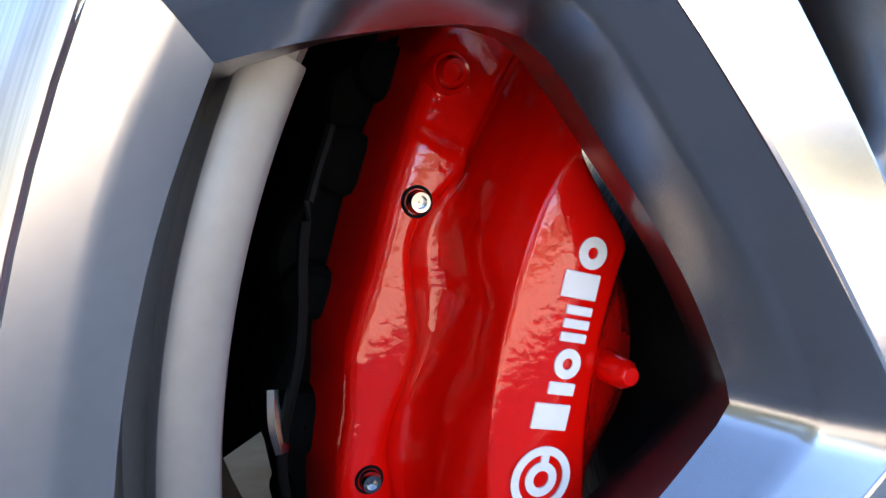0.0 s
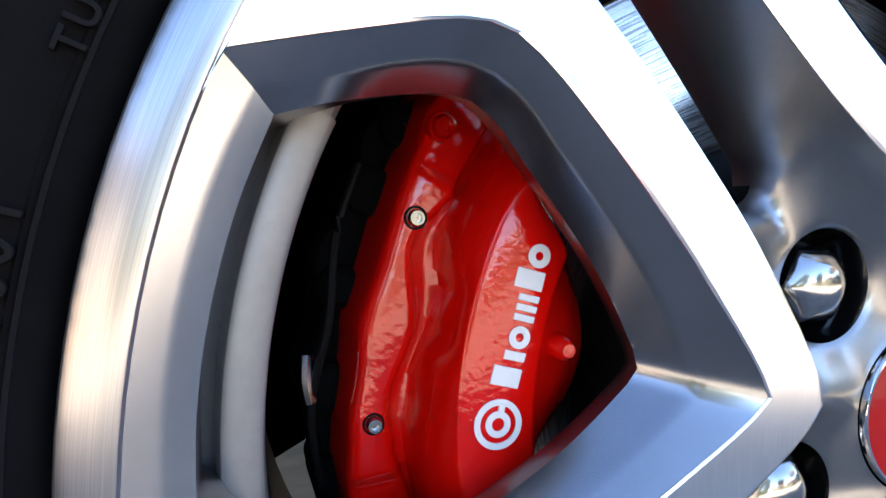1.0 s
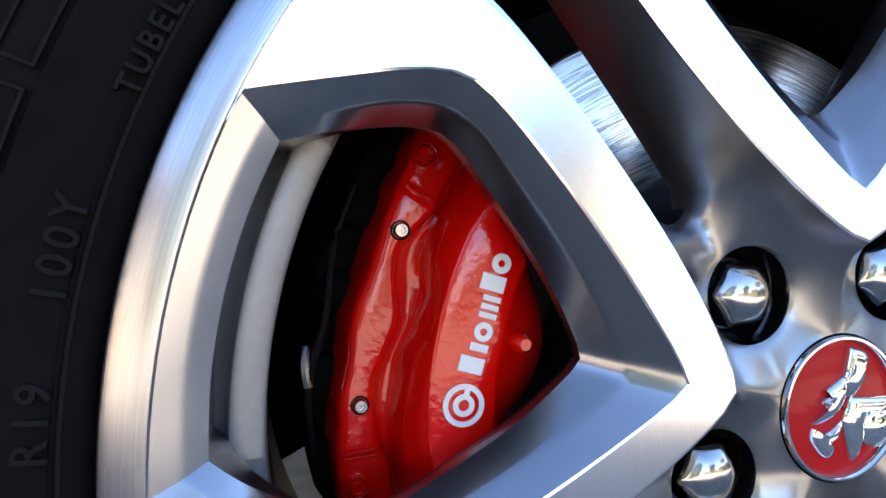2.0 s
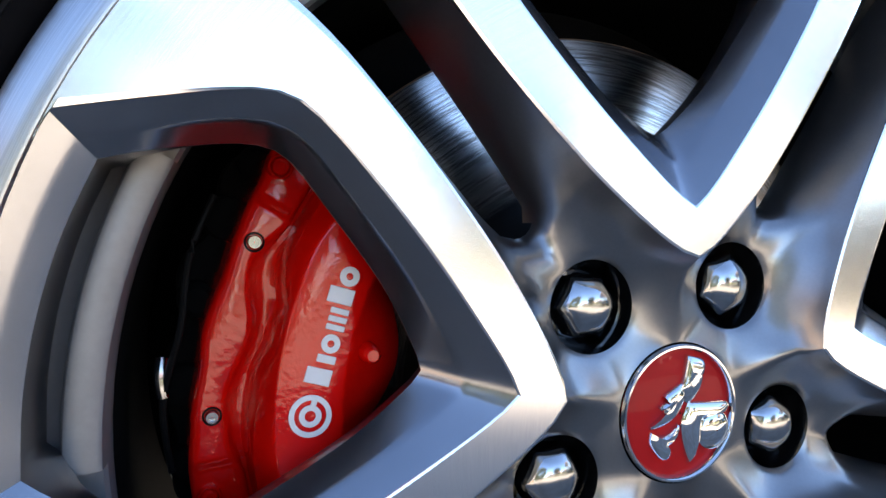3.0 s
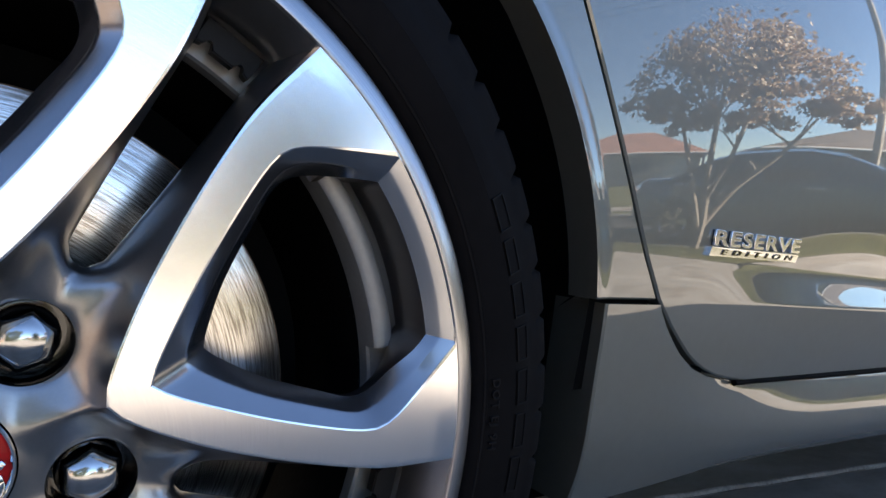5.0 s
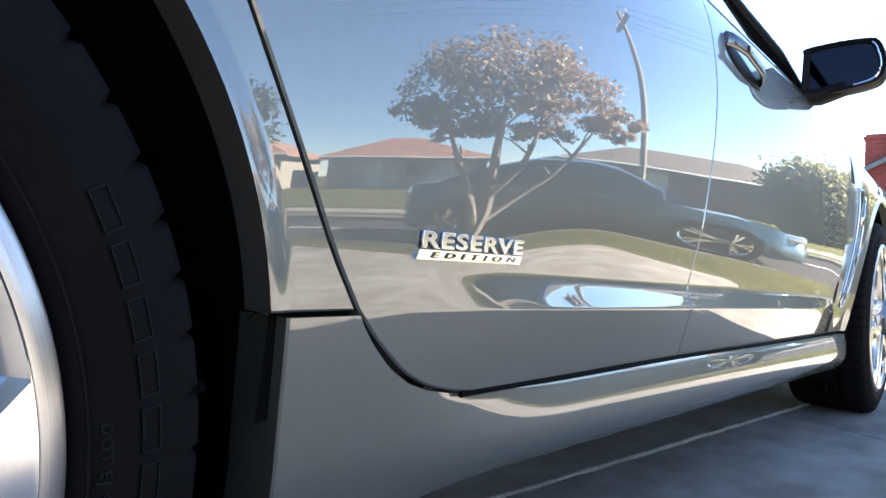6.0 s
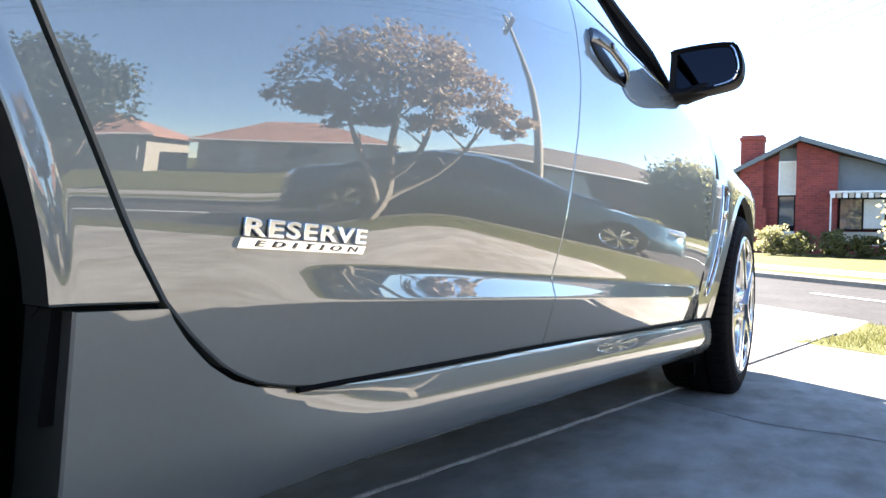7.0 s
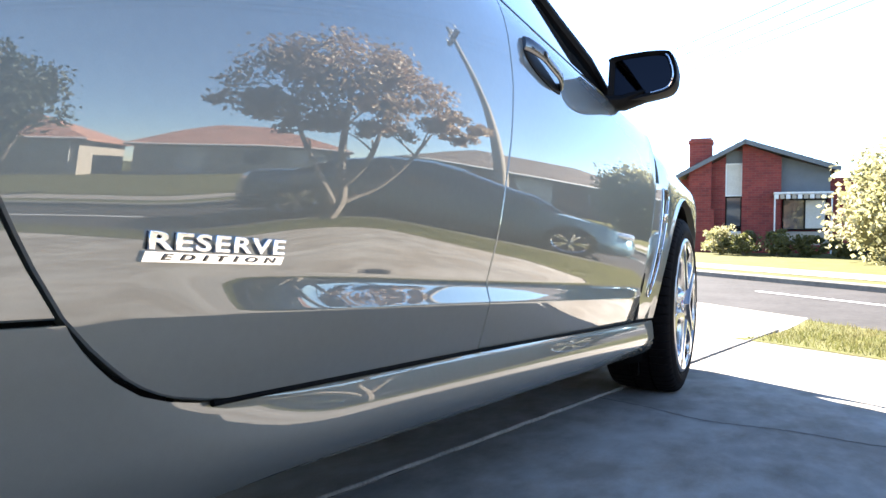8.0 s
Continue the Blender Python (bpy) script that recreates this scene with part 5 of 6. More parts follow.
tree("street_tree", street(-2.8, 5.6),
     [[along(0, -0.1), along(-0.02, 0.3), along(0.05, 0.6, 0.05), along(0.1, 1.1), along(0.0, 1.6)],
      [along(0, 0.25), along(0.3, 0.6, 0.1), along(0.45, 1.0, 0.1), along(0.6, 1.4)],
      [along(0, 0.2), along(-0.25, 0.6, -0.1), along(-0.45, 1.0), along(-0.6, 1.4)]],
     [(along(-0.6, 1.55, 0.05), (0.50, 0.50, 0.45), 3800), (along(0.05, 1.75, -0.1), (0.60, 0.60, 0.50), 4800), (along(0.5, 1.55, 0.1), (0.45, 0.50, 0.45), 3600), (along(0.1, 1.2, 0.1), (0.65, 0.5, 0.24), 2400)],
     "leaf_dark", 17, "small dense dark-leaved street tree on the verge", 0.034, 0.06)
# Unseen hedge, added so the wheel and caliper reflect something dark.
shrub("hedge", (-3.0, -4.9, ground_z(-2.0, 3.0) - 0.05), (2.7, 0.7, 1.65), 15000, 0.07, "leaf_dark", 91, "tall dense dark hedge beside the driveway, unseen, added for dark reflections")

bm = bmesh.new()
rng = random.Random(5)
for _ in range(34000):
    b = rng.uniform(4.22, KERB_NEAR - 0.2)
    a = rng.uniform(-9, 3.45 + flare(b))
    p = Vector(street(a, b)) + Vector((0, 0, 0.01))
    h, w, q = rng.uniform(0.015, 0.05), rng.uniform(0.002, 0.005), rng.uniform(0, 6.28)
    d = Vector((math.cos(q), math.sin(q), 0))
    lean = Vector((rng.uniform(-1, 1), rng.uniform(-1, 1), 0)) * h * 0.6
    bm.faces.new([bm.verts.new(p - d * w), bm.verts.new(p + d * w), bm.verts.new(p + lean + Vector((0, 0, h)))])
tagged(part("grass_blades", bm, "grass", smooth=False), "dry green-yellow grass blades on the verge", "grass", kind="stuff")


# ---- houses across the street ----
def brick_wall_mat(name, c1, c2, mortar):
    m = bpy.data.materials.new(name)
    m.use_nodes = True
    nt = m.node_tree
    b = nt.nodes["Principled BSDF"]
    tc = nt.nodes.new("ShaderNodeTexCoord")
    mp = nt.nodes.new("ShaderNodeMapping")
    mp.inputs["Rotation"].default_value = (radians(90), 0, 0)
    bk = nt.nodes.new("ShaderNodeTexBrick")
    bk.inputs["Scale"].default_value = 1.0
    bk.inputs["Brick Width"].default_value = 0.24
    bk.inputs["Row Height"].default_value = 0.086
    bk.inputs["Mortar Size"].default_value = 0.006
    bk.inputs["Color1"].default_value = (*c1, 1)
    bk.inputs["Color2"].default_value = (*c2, 1)
    bk.inputs["Mortar"].default_value = (*mortar, 1)
    n = nt.nodes.new("ShaderNodeTexNoise")
    n.inputs["Scale"].default_value = 2.5
    n.inputs["Detail"].default_value = 8
    mx = nt.nodes.new("ShaderNodeMixRGB")
    mx.blend_type = "MULTIPLY"
    mx.inputs[0].default_value = 0.6
    nt.links.new(tc.outputs["Object"], mp.inputs[0])
    nt.links.new(mp.outputs[0], bk.inputs["Vector"])
    nt.links.new(tc.outputs["Object"], n.inputs["Vector"])
    nt.links.new(bk.outputs["Color"], mx.inputs[1])
    nt.links.new(n.outputs["Fac"], mx.inputs[2])
    nt.links.new(mx.outputs[0], b.inputs["Base Color"])
    bp = nt.nodes.new("ShaderNodeBump")
    bp.inputs["Strength"].default_value = 0.5
    bp.inputs["Distance"].default_value = 0.01
    nt.links.new(bk.outputs["Fac"], bp.inputs["Height"])
    bp.invert = True
    nt.links.new(bp.outputs[0], b.inputs["Normal"])
    b.inputs["Roughness"].default_value = 0.85
    return m


M["brick"] = brick_wall_mat("red_brickwork", (0.28, 0.045, 0.035), (0.19, 0.027, 0.026), (0.20, 0.09, 0.075))
M["brown_brick"] = brick_wall_mat("brown_brickwork", (0.30, 0.20, 0.14), (0.22, 0.14, 0.10), (0.3, 0.26, 0.22))


def window(parent, name, x0, x1, z0, z1, y, glass_mat="window", mullions=1, frame_mat="white_paint", fw=0.05):
    """A framed window in the plane y (seen from -y)."""
    bm = bmesh.new()
    box(bm, ((x0 + x1) / 2, y + 0.03, (z0 + z1) / 2), (x1 - x0, 0.02, z1 - z0))
    w = part(name, bm, glass_mat, parent, smooth=False)
    for cx, cz, sx, sz in ((x0, (z0 + z1) / 2, fw, z1 - z0 + fw), (x1, (z0 + z1) / 2, fw, z1 - z0 + fw), ((x0 + x1) / 2, z0, x1 - x0 - fw, fw), ((x0 + x1) / 2, z1, x1 - x0 - fw, fw)):
        bm = bmesh.new()
        box(bm, (cx, y, cz), (sx, 0.07, sz), None, 0.006)
        part("window_frame", bm, frame_mat, w, smooth=False)
    for k in range(mullions):
        bm = bmesh.new()
        cx = x0 + (x1 - x0) * (k + 1) / (mullions + 1)
        box(bm, (cx, y, (z0 + z1) / 2), (fw * 0.8, 0.06, z1 - z0 - fw))
        part("mullion", bm, frame_mat, w, smooth=False)
    return w


def slab(parent, name, material, x0, x1, z0, z1, y0, y1, label=""):
    bm = bmesh.new()
    box(bm, ((x0 + x1) / 2, (y0 + y1) / 2, (z0 + z1) / 2), (x1 - x0, y1 - y0, z1 - z0), None, 0.008)
    return part(name, bm, material, parent, label, smooth=False)


def gable_face(parent, name, material, pts, y0, y1, label=""):
    bm = bmesh.new()
    prism(bm, pts, y0, y1, lambda u, v, d: (u, d, v))
    return part(name, bm, material, parent, label, smooth=False)


# the red brick house with the tall narrow window
HX, HY, HZ = 27.0, 1.55, -0.46
red = thing("brick_house", "red brick house with a grey gable, chimney and white awning", "house", Matrix.Translation((HX, HY, HZ)) @ Matrix.Rotation(radians(-90 + 4.0), 4, "Z"))
gable_face(red, "wall", "brick", [(-2.0, 0), (-0.64, 0), (-0.64, 3.55), (-2.0, 2.85)], 0.0, 0.25)
gable_face(red, "wall", "brick", [(-0.08, 0), (1.2, 0), (1.2, 3.45), (0.0, 3.95), (-0.08, 3.90)], -0.25, 0.25, "projecting red brick pier")
gable_face(red, "wall", "grey_board", [(1.2, 2.1), (2.75, 2.1), (2.75, 2.98), (1.2, 3.47)], 0.0, 0.2, "grey boarded gable end")
slab(red, "wall", "brick", 2.75, 4.1, 0, 2.7, 0.25, 0.5)
slab(red, "wall", "brick", -2.0, 4.1, 0, 2.7, 7.0, 7.2)
slab(red, "wall", "brick", -2.2, -2.0, 0, 2.75, 0.1, 7.0)
slab(red, "wall", "brick", 3.95, 4.1, 0, 2.7, 0.5, 7.0)
slab(red, "wall", "grey_board", -0.64, -0.08, 3.3, 3.75, 0.04, 0.2)
window(red, "window", -0.62, -0.1, 2.1, 3.27, 0.02, "curtain", 0, "white_paint")
window(red, "window", -0.62, -0.1, 0.95, 2.05, 0.02, "window", 0, "black")
slab(red, "infill_panel", "white_paint", -0.62, -0.1, 0.2, 0.78, 0.0, 0.06, "white panel below the window")
slab(red, "infill_panel", "black", -0.62, -0.1, 0.78, 0.92, 0.02, 0.06)
window(red, "window", 1.28, 2.65, 0.85, 1.95, 0.05, "window", 1, "black")
slab(red, "curtain", "curtain", 2.0, 2.6, 0.9, 1.9, 0.03, 0.06)
slab(red, "wall", "brick", 1.2, 2.75, 0, 0.30, 0.0, 0.2)
slab(red, "infill_panel", "cream", 1.2, 2.75, 0.30, 0.78, 0.02, 0.2)
slab(red, "wall", "grey_board", 1.2, 2.75, 1.99, 2.1, 0.04, 0.2)
awn = slab(red, "awning", "white_paint", 0.95, 2.78, 2.10, 2.17, -0.75, 0.0, "white metal awning over the window")
for k in range(10):
    bm = bmesh.new()
    box(bm, (1.04 + k * 0.183, -0.74, 2.01), (0.14, 0.015, 0.16), None, 0.004)
    part("awning_slat", bm, "white_paint" if k % 2 == 0 else "cream", awn, smooth=False)
for x in (0.99, 2.74):
    bm = bmesh.new()
    tube(bm, [(x, -0.7, 0.02), (x, -0.7, 2.1)], [0.025, 0.025], 8)
    part("awning_post", bm, "white_paint", awn)
# roof slopes with overhang, as courses of tiles
def roof_slope(parent, name, material, p0, p1, depth, y0, label=""):
    (x0, z0), (x1, z1) = p0, p1
    bm = bmesh.new()
    n = max(4, int(math.hypot(x1 - x0, z1 - z0) / 0.3))
    nrm = Vector((-(z1 - z0), 0, x1 - x0)).normalized()
    if nrm.z < 0:
        nrm = -nrm
    rows = []
    for i in range(n + 1):
        f = i / n
        x, z = x0 + (x1 - x0) * f, z0 + (z1 - z0) * f
        for up in ((0.10,) if i == 0 else (0.10, 0.125)) if i < n else (0.10,):
            rows.append([(x + nrm.x * up, y0 + depth * k / 24, z + nrm.z * up + 0.012 * (k % 2)) for k in range(25)])
    loft(bm, rows, closed=False)
    loft(bm, [[(x0, y0, z0), (x1, y0, z1)], [(x0 + nrm.x * 0.10, y0, z0 + nrm.z * 0.10), (x1 + nrm.x * 0.10, y0, z1 + nrm.z * 0.10)]], closed=False)
    loft(bm, [[(x0, y0, z0), (x1, y0, z1)], [(x0, y0 + depth, z0), (x1, y0 + depth, z1)]], closed=False)
    return part(name, bm, material, parent, label, sharp=20)


roof_slope(red, "roof", "grey_tile", (-2.45, 2.72), (0.0, 3.98), 8.2, -0.6, "grey tiled gable roof")
roof_slope(red, "roof", "grey_tile", (3.0, 2.92), (0.0, 3.98), 8.2, -0.6)
for p, q in (((-2.45, 2.66), (0.02, 3.95)), ((3.0, 2.86), (-0.02, 3.95))):
    bm = bmesh.new()
    loft(bm, [[(p[0], y, p[1] + dz), (q[0], y, q[1] + dz)] for y, dz in ((-0.62, 0.0), (-0.62, 0.17), (-0.58, 0.17), (-0.58, 0.0), (-0.62, 0.0))], closed=False)
    part("barge_board", bm, "grey_board", red, smooth=False)
ch = slab(red, "chimney", "brick", -1.9, -1.12, 0.0, 4.05, -0.35, 0.5, "red brick chimney")
slab(ch, "chimney_cap", "brick", -1.94, -1.08, 4.05, 4.18, -0.39, 0.54)
slab(ch, "chimney_pot", "brick", -1.88, -1.14, 4.18, 4.25, -0.3, 0.48)
slab(red, "chimney_shoulder", "brick", -2.0, -1.0, 0.0, 1.6, -0.36, 0.0)


def hip_house(name, a, b, w, d, h, rise, wall_m, roof_m, label, windows, extra=None, turn=0.0):
    """A single-storey house with a hipped tiled roof; its front faces the street."""
    base = Vector(street(a, b))
    ob = thing(name, label, "house", Matrix.Translation(base) @ Matrix.Rotation(math.atan2(SY, SX) + math.pi + radians(turn), 4, "Z"))
    # front plane y = 0 faces -y
    slab(ob, "wall", wall_m, -w / 2, w / 2, -0.1, h, 0.0, 0.25)
    slab(ob, "wall", wall_m, -w / 2, w / 2, -0.1, h, d - 0.25, d)
    slab(ob, "wall", wall_m, -w / 2, -w / 2 + 0.25, -0.1, h, 0.25, d - 0.25)
    slab(ob, "wall", wall_m, w / 2 - 0.25, w / 2, -0.1, h, 0.25, d - 0.25)
    o = 0.55
    e = [(-w / 2 - o, -o), (w / 2 + o, -o), (w / 2 + o, d + o), (-w / 2 - o, d + o)]
    r0, r1 = (-w / 2 + d * 0.5, d / 2), (w / 2 - d * 0.5, d / 2)
    bm = bmesh.new()
    n = 14
    loops = []
    for i in range(n + 1):
        f = i / n
        ring = [(e[0][0] + (r0[0] - e[0][0]) * f, e[0][1] + (r0[1] - e[0][1]) * f), (e[1][0] + (r1[0] - e[1][0]) * f, e[1][1] + (r1[1] - e[1][1]) * f),
                (e[2][0] + (r1[0] - e[2][0]) * f, e[2][1] + (r1[1] - e[2][1]) * f), (e[3][0] + (r0[0] - e[3][0]) * f, e[3][1] + (r0[1] - e[3][1]) * f)]
        for up in (0.0, 0.03):
            if (i == 0 and up) or (i == n and up):
                continue
            loops.append([(x, y, h - 0.05 + rise * f + up) for x, y in ring])
    loops.insert(0, [(x, y, h - 0.22) for x, y in e])
    loft(bm, loops)
    part("roof", bm, roof_m, ob, sharp=15)
    bm = bmesh.new()
    tube(bm, [(*e[0], h - 0.1), (*e[1], h - 0.1), (*e[2], h - 0.1)], [0.06] * 3, 8)
    part("gutter", bm, "white_paint", ob)
    for x0, x1, z0, z1, g in windows:
        window(ob, "window", x0, x1, z0, z1, -0.03, g, 1)
    return ob


hip_house("brown_house", 12.3, 30.0, 13, 9, 2.4, 1.5, "brown_brick", "brown_tile", "brown brick house with a hipped brown tile roof",
          [(-6.4, -4.6, 0.8, 2.1, "window"), (-2.6, -0.9, 0.8, 2.1, "window"), (1.2, 2.2, 0.1, 2.1, "curtain"), (4, 6, 0.8, 2.1, "window")])
hip_house("terracotta_house", -3.0, 33.0, 10.5, 8, 2.3, 1.7, "cream", "orange_tile", "cream house with a terracotta tile roof",
          [(-4.4, -2.6, 0.1, 2.0, "curtain"), (-1.8, -0.4, 0.8, 1.9, "window"), (1.2, 2.4, 0.1, 2.0, "curtain"), (3.2, 4.6, 0.6, 1.9, "window")])
hip_house("terracotta_house", -17, 30.0, 13, 9, 2.4, 2.0, "cream", "orange_tile", "cream house with a terracotta tile roof beside a drive",
          [(-6, -4, 0.8, 2.1, "window"), (-2, 0.4, 0.8, 2.1, "window"), (2.4, 5.2, 0.1, 2.2, "curtain")])
hip_house("terracotta_house", -35, 32.0, 14, 9, 2.3, 1.7, "brown_brick", "orange_tile", "brick house with a terracotta tile roof",
          [(-6, -4, 0.8, 2.1, "window"), (-2, 0.4, 0.8, 2.1, "window"), (2.4, 5.2, 0.1, 2.2, "curtain")])

# front gardens of the houses
shrub("flowering_bush", (20.5, -3.1, -0.5), (1.75, 1.75, 1.55), 17000, 0.085, "leaf_pale", 21, "large pale-flowering bush in a front garden")
for k, (x, y, r, h, leaf) in enumerate(((24.6, 2.1, 0.55, 0.5, "leaf_pale"), (24.4, 1.35, 0.6, 0.45, "leaf_green"), (24.3, 0.35, 0.55, 0.45, "leaf_green"), (24.5, -0.5, 0.6, 0.35, "leaf_green"), (24.0, -1.4, 0.5, 0.3, "leaf_green"), (23.6, -2.2, 0.45, 0.28, "leaf_dark"))):
    shrub("garden_shrub", (x, y, -0.46), (r, r, h), 1500, 0.05, leaf, 31 + k, "low garden shrub in front of the brick house", "front garden shrubs")
for k, (a, b, r, h) in enumerate(((-15, 29, 1.0, 0.9), (4.5, 30, 0.9, 0.8), (-31, 29, 1.2, 1.0))):
    shrub("garden_shrub", street(a, b), (r, r, h), 1800, 0.07, "leaf_dark", 61 + k, "dark green front garden shrub", "street shrubs")

# power pole with crossarm and wires
pole = thing("power_pole", "weathered timber power pole with a crossarm across the street", "power pole", Matrix.Translation(street(4.6, 13.4)))
bm = bmesh.new()
tube(bm, [(0, 0, -0.2), (0, 0, 2), (0, 0, 4.5), (0, 0, 6.3)], [0.09, 0.085, 0.08, 0.07], 14)
part("pole", bm, "pole", pole)
bm = bmesh.new()
box(bm, (0, 0, 5.9), (0.1, 2.0, 0.1), Matrix.Rotation(math.atan2(SY, SX) , 4, "Z"), 0.01)
part("crossarm", bm, "pole", pole)
for k in (-0.9, -0.35, 0.35, 0.9):
    bm = bmesh.new()
    p0 = Matrix.Rotation(math.atan2(SY, SX), 4, "Z") @ Vector((0, k, 6.0))
    lathe_pts = [(0.03, 0.0), (0.045, 0.04), (0.03, 0.08), (0.045, 0.12), (0.01, 0.15)]
    loft(bm, [[(p0.x + r * math.cos(2 * math.pi * i / 10), p0.y + r * math.sin(2 * math.pi * i / 10), p0.z + z) for i in range(10)] for r, z in lathe_pts])
    part("insulator", bm, "white_paint", pole)
    for sgn in (-1, 1):
        bm = bmesh.new()
        d = Vector((SX, SY, 0)) * sgn
        pts = [p0 + Vector((0, 0, 0.14)) + d * (38 * i / 16) + Vector((0, 0, -0.9 * math.sin(math.pi * i / 16))) for i in range(17)]
        tube(bm, pts, [0.006] * 17, 5)
        part("wire", bm, "black", pole)


# ---- parked car across the verge ----
def sedan(m, label):
    ob = thing("parked_car", label, "car", m)
    L = [(-2.35, 0.45, 0.60, 0.88, 0.30, 0.62), (-2.2, 0.80, 0.84, 0.98, 0.24, 0.80), (-1.6, 0.90, 0.90, 1.00, 0.20, 0.90), (-0.8, 0.92, 0.91, 0.95, 0.18, 0.93), (0.2, 0.92, 0.91, 0.92, 0.18, 0.92), (0.9, 0.92, 0.90, 0.92, 0.18, 0.92),
         (1.5, 0.91, 0.88, 0.88, 0.20, 0.86), (2.0, 0.86, 0.80, 0.80, 0.22, 0.78), (2.3, 0.70, 0.62, 0.70, 0.26, 0.66), (2.42, 0.45, 0.40, 0.60, 0.32, 0.52)]
    bm = bmesh.new()
    loops = []
    for x, ws, wb, zt, z0, zb in L:
        h = [(ws * 0.9, z0), (ws, z0 + 0.08), (ws, (z0 + zb) / 2), (wb, zb), (wb * 0.86, zt - 0.01), (wb * 0.4, zt + 0.02)]
        loops.append([(x, -y, z) for y, z in h] + [(x, y, z) for y, z in reversed(h)])
    fine = []
    for k in range(len(loops) - 1):
        for s in range(4):
            fine.append([tuple(Vector(p).lerp(Vector(q), s / 4)) for p, q in zip(loops[k], loops[k + 1])])
    fine.append(loops[-1])
    loft(bm, fine, True, True, True)
    part("body", bm, "blue_paint", ob, "dark teal metallic car body", sharp=50)
    G = [(-1.75, 0.76, 0.97, 0.99), (-1.2, 0.68, 1.24, 1.27), (-0.6, 0.60, 1.40, 1.43), (0.1, 0.60, 1.42, 1.46), (0.5, 0.62, 1.34, 1.40), (0.9, 0.68, 1.16, 1.22), (1.35, 0.76, 0.92, 0.95)]
    bm = bmesh.new()
    loft(bm, [[(x, -0.86, 0.90), (x, -(0.86 + w) / 2 - 0.03, (0.9 + z) / 2), (x, -w, z), (x, -w * 0.6, zc), (x, w * 0.6, zc), (x, w, z), (x, (0.86 + w) / 2 + 0.03, (0.9 + z) / 2), (x, 0.86, 0.90)] for x, w, z, zc in G], closed=False)
    part("glasshouse", bm, "car_glass", ob, "dark tinted windows")
    bm = bmesh.new()
    loft(bm, [[(x, -w - 0.012, z - 0.01), (x, -w * 0.6, zc + 0.012), (x, w * 0.6, zc + 0.012), (x, w + 0.012, z - 0.01)] for x, w, z, zc in G[1:5]], closed=False)
    part("roof", bm, "blue_paint", ob)
    for sgn in (-1, 1):
        for x in (-0.28, -1.15):
            bm = bmesh.new()
            tube(bm, [(x, sgn * 0.865, 0.90), (x - 0.05, sgn * 0.76, 1.17), (x - 0.08, sgn * 0.63, 1.40)], [0.025] * 3, 6)
            part("pillar", bm, "gloss_black", ob)
        bm = bmesh.new()
        tube(bm, [(-1.6, sgn * 0.87, 0.93), (1.25, sgn * 0.87, 0.91)], [0.010] * 2, 6)
        part("belt_trim", bm, "chrome", ob)
        for x in (0.25, -0.75):
            bm = bmesh.new()
            box(bm, (x, sgn * 0.925, 0.80), (0.2, 0.03, 0.035), None, 0.008)
            part("door_handle", bm, "chrome", ob)
        for x in (0.85, -0.25, -1.1):
            bm = bmesh.new()
            tube(bm, [(x, sgn * 0.923, 0.35), (x + 0.01, sgn * 0.925, 0.6), (x - 0.02, sgn * 0.915, 0.88)], [0.004] * 3, 5)
            part("door_seam", bm, "black", ob)
        bm = bmesh.new()
        box(bm, (0.98, sgn * 1.0, 0.98), (0.1, 0.2, 0.13), None, 0.03)
        part("wing_mirror", bm, "blue_paint", ob)
        bm = bmesh.new()
        box(bm, (2.12, sgn * 0.66, 0.70), (0.36, 0.22, 0.12), Matrix.Identity(4), 0.04)
        part("headlamp", bm, "lamp", ob, "clear headlamp" if sgn < 0 else "")
        for x in (-1.45, 1.46):
            bm = bmesh.new()
            lathe(bm, [(0.22, 0.02), (0.235, -0.015), (0.30, -0.02), (0.335, 0.01), (0.338, 0.10), (0.335, 0.19), (0.22, 0.20)], 40)
            ty = part("wheel", bm, "rubber", ob, "dark tyre on a ten-spoke alloy rim" if sgn < 0 else "")
            ty.location = (x, sgn * 0.935, 0.335)
            ty.scale = (1, -sgn, 1)
            bm = bmesh.new()
            lathe(bm, [(0.240, -0.012), (0.232, -0.016), (0.222, 0.0), (0.215, 0.07), (0.02, 0.075)], 40)
            rim = part("rim", bm, "liner", ty)
            bm = bmesh.new()
            lathe(bm, [(0.243, -0.012), (0.238, -0.018), (0.226, -0.012), (0.224, 0.0)], 40)
            part("rim_lip", bm, "machined", ty)
            for k in range(5):
                for off in (-0.16, 0.16):
                    bm = bmesh.new()
                    q = 2 * math.pi * k / 5 + off
                    c, s = math.cos(q), math.sin(q)
                    c2, s2 = math.cos(q - off * 0.5), math.sin(q - off * 0.5)
                    loft(bm, [[(0.05 * c2 - w * s2, y, 0.05 * s2 + w * c2) for w, y in ((-0.016, 0.01), (-0.012, -0.012), (0.012, -0.012), (0.016, 0.01))],
                              [(0.228 * c - w * s, y, 0.228 * s + w * c) for w, y in ((-0.020, 0.01), (-0.016, -0.010), (0.016, -0.010), (0.020, 0.01))]])
                    part("spoke", bm, "machined", ty)
            bm = bmesh.new()
            lathe(bm, [(0.06, 0.01), (0.055, -0.014), (0.03, -0.018), (0.002, -0.018)], 24)
            part("hub", bm, "wheel_paint", ty)
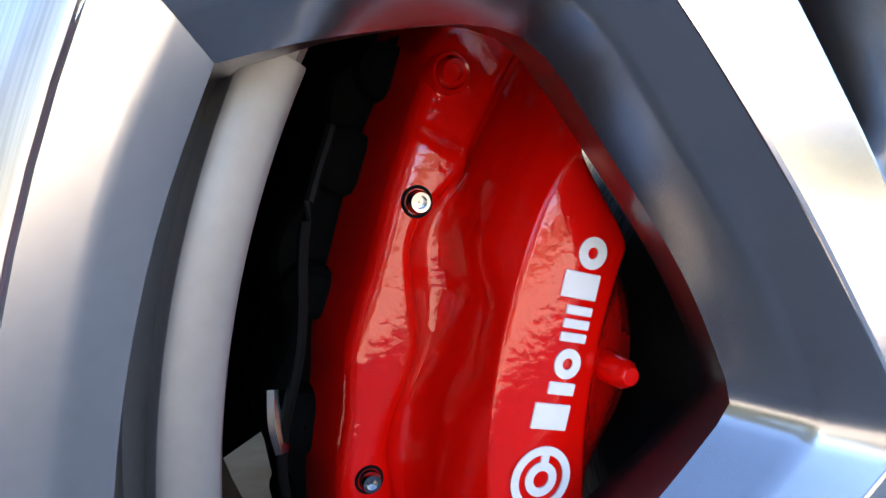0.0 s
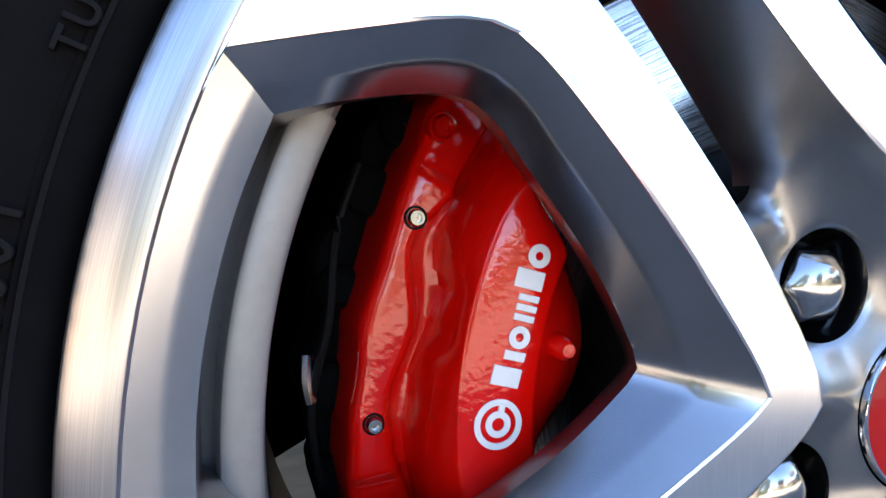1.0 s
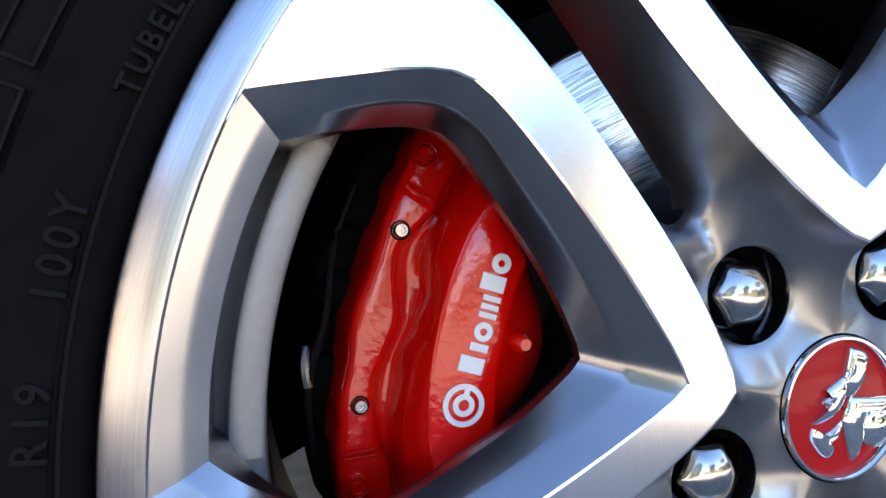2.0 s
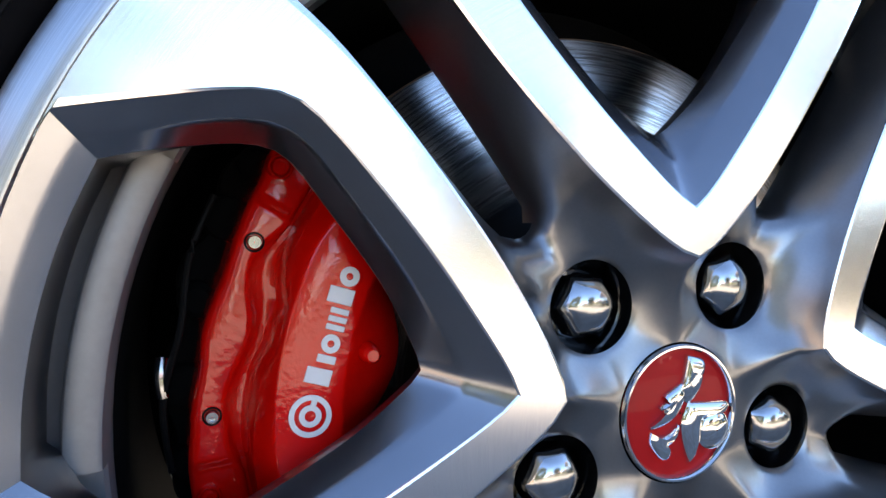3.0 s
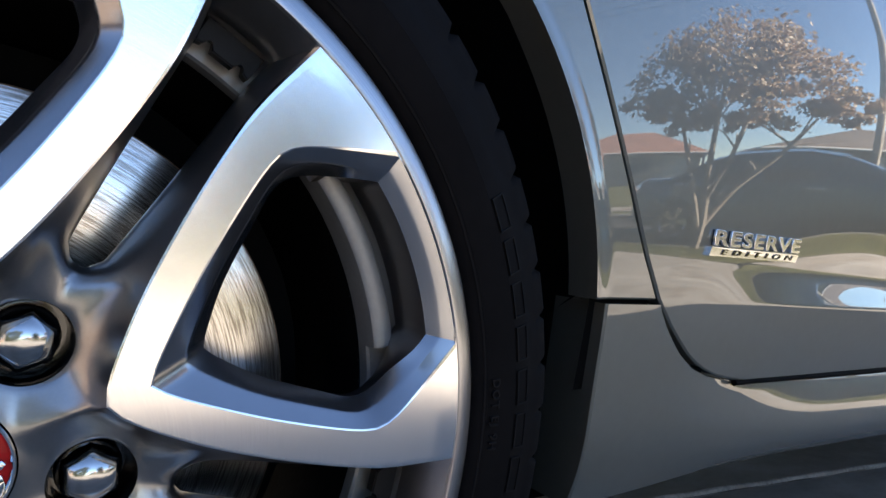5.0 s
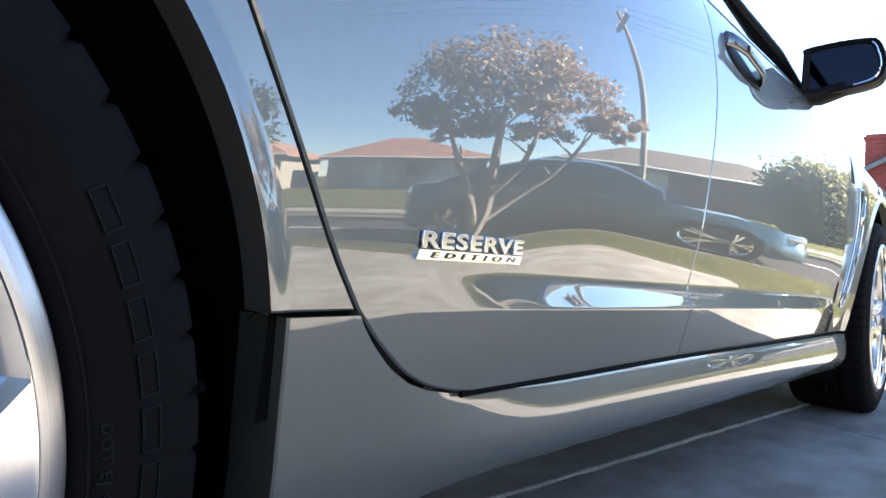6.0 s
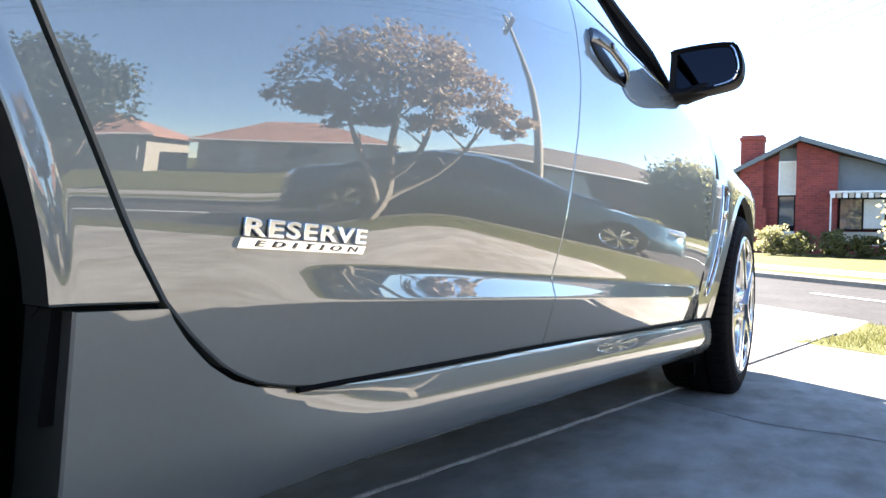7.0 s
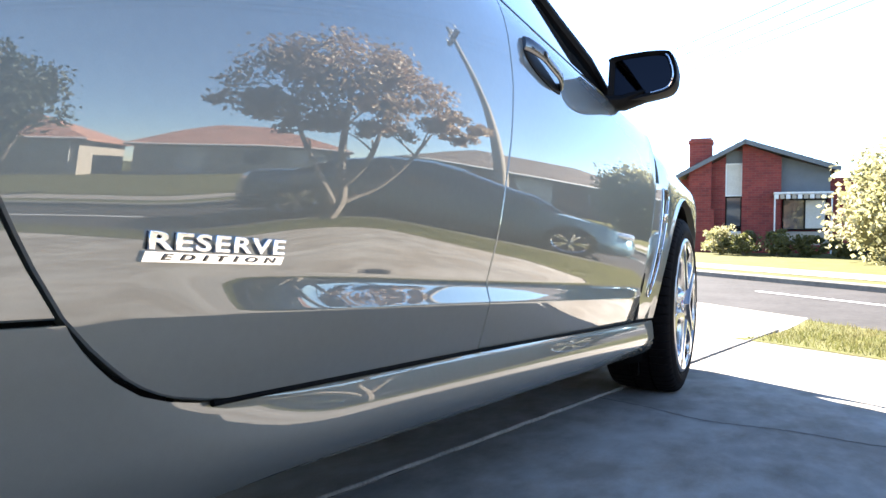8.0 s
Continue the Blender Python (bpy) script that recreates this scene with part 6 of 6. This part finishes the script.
        for x in (-1.45, 1.46):
            bm = bmesh.new()
            n = 24
            loft(bm, [[(x + r * math.cos(math.pi * (i / n) * 1.16 - 0.25), sgn * y, 0.335 + r * math.sin(math.pi * (i / n) * 1.16 - 0.25)) for i in range(n + 1)] for r, y in ((0.385, 0.90), (0.39, 0.932), (0.36, 0.934), (0.355, 0.80))], closed=False)
            part("arch_rim", bm, "blue_paint", ob)
            bm = bmesh.new()
            loft(bm, [[(x + r * math.cos(2 * math.pi * i / n), sgn * y, 0.335 + r * math.sin(2 * math.pi * i / n)) for i in range(n)] for r, y in ((0.365, 0.928), (0.35, 0.926), (0.01, 0.926))])
            part("arch_shadow_gap", bm, "liner", ob)
    bm = bmesh.new()
    box(bm, (2.38, 0, 0.42), (0.10, 0.95, 0.14), None, 0.03)
    part("lower_grille", bm, "gloss_black", ob)
    bm = bmesh.new()
    box(bm, (2.36, 0, 0.64), (0.10, 0.7, 0.08), None, 0.02)
    part("grille", bm, "chrome", ob)
    bm = bmesh.new()
    tube(bm, [(2.28, -0.78, 0.27), (2.40, -0.5, 0.26), (2.46, 0, 0.26), (2.40, 0.5, 0.26), (2.28, 0.78, 0.27)], [0.025] * 5, 8)
    part("front_splitter", bm, "blue_paint", ob)
    return ob


pc = street(2.0, 7.75, ROAD_Z)
heading = math.atan2(SY, SX) + radians(11)
sedan(Matrix.Translation(Vector(pc)) @ Matrix.Rotation(heading, 4, "Z") @ Matrix.Scale(0.92, 4), "dark teal sedan parked at the kerb beside the verge")


# ---- unseen home behind the car, added for reflections ----
home = thing("home", "unseen brown brick home with a wide garage door, added behind the driveway", "house", Matrix.Translation((-6.0, 2.0, 0.1)) @ Matrix.Rotation(radians(90), 4, "Z"))
slab(home, "wall", "brown_brick", -7.0, -2.6, -0.3, 2.7, 0.0, 0.3)
slab(home, "wall", "brown_brick", 2.6, 7.0, -0.3, 2.7, 0.0, 0.3)
slab(home, "wall", "brown_brick", -2.6, 2.6, 2.2, 2.7, 0.0, 0.3)
for k in range(6):
    slab(home, "door_panel", "grey_board", -2.6, 2.6, -0.1 + k * 0.385, 0.27 + k * 0.385, 0.1, 0.16)
window(home, "window", -6.0, -4.0, 0.9, 2.1, -0.03, "window", 1)
window(home, "window", 4.0, 6.0, 0.9, 2.1, -0.03, "window", 1)
bm = bmesh.new()
loft(bm, [[(-7.6, y, z), (7.6, y, z)] for y, z in ((-0.6, 2.55), (-0.6, 2.72), (3.5, 4.4), (8.0, 2.7), (8.0, 2.55), (-0.6, 2.55))], closed=False)
part("roof", bm, "brown_tile", home, smooth=False)
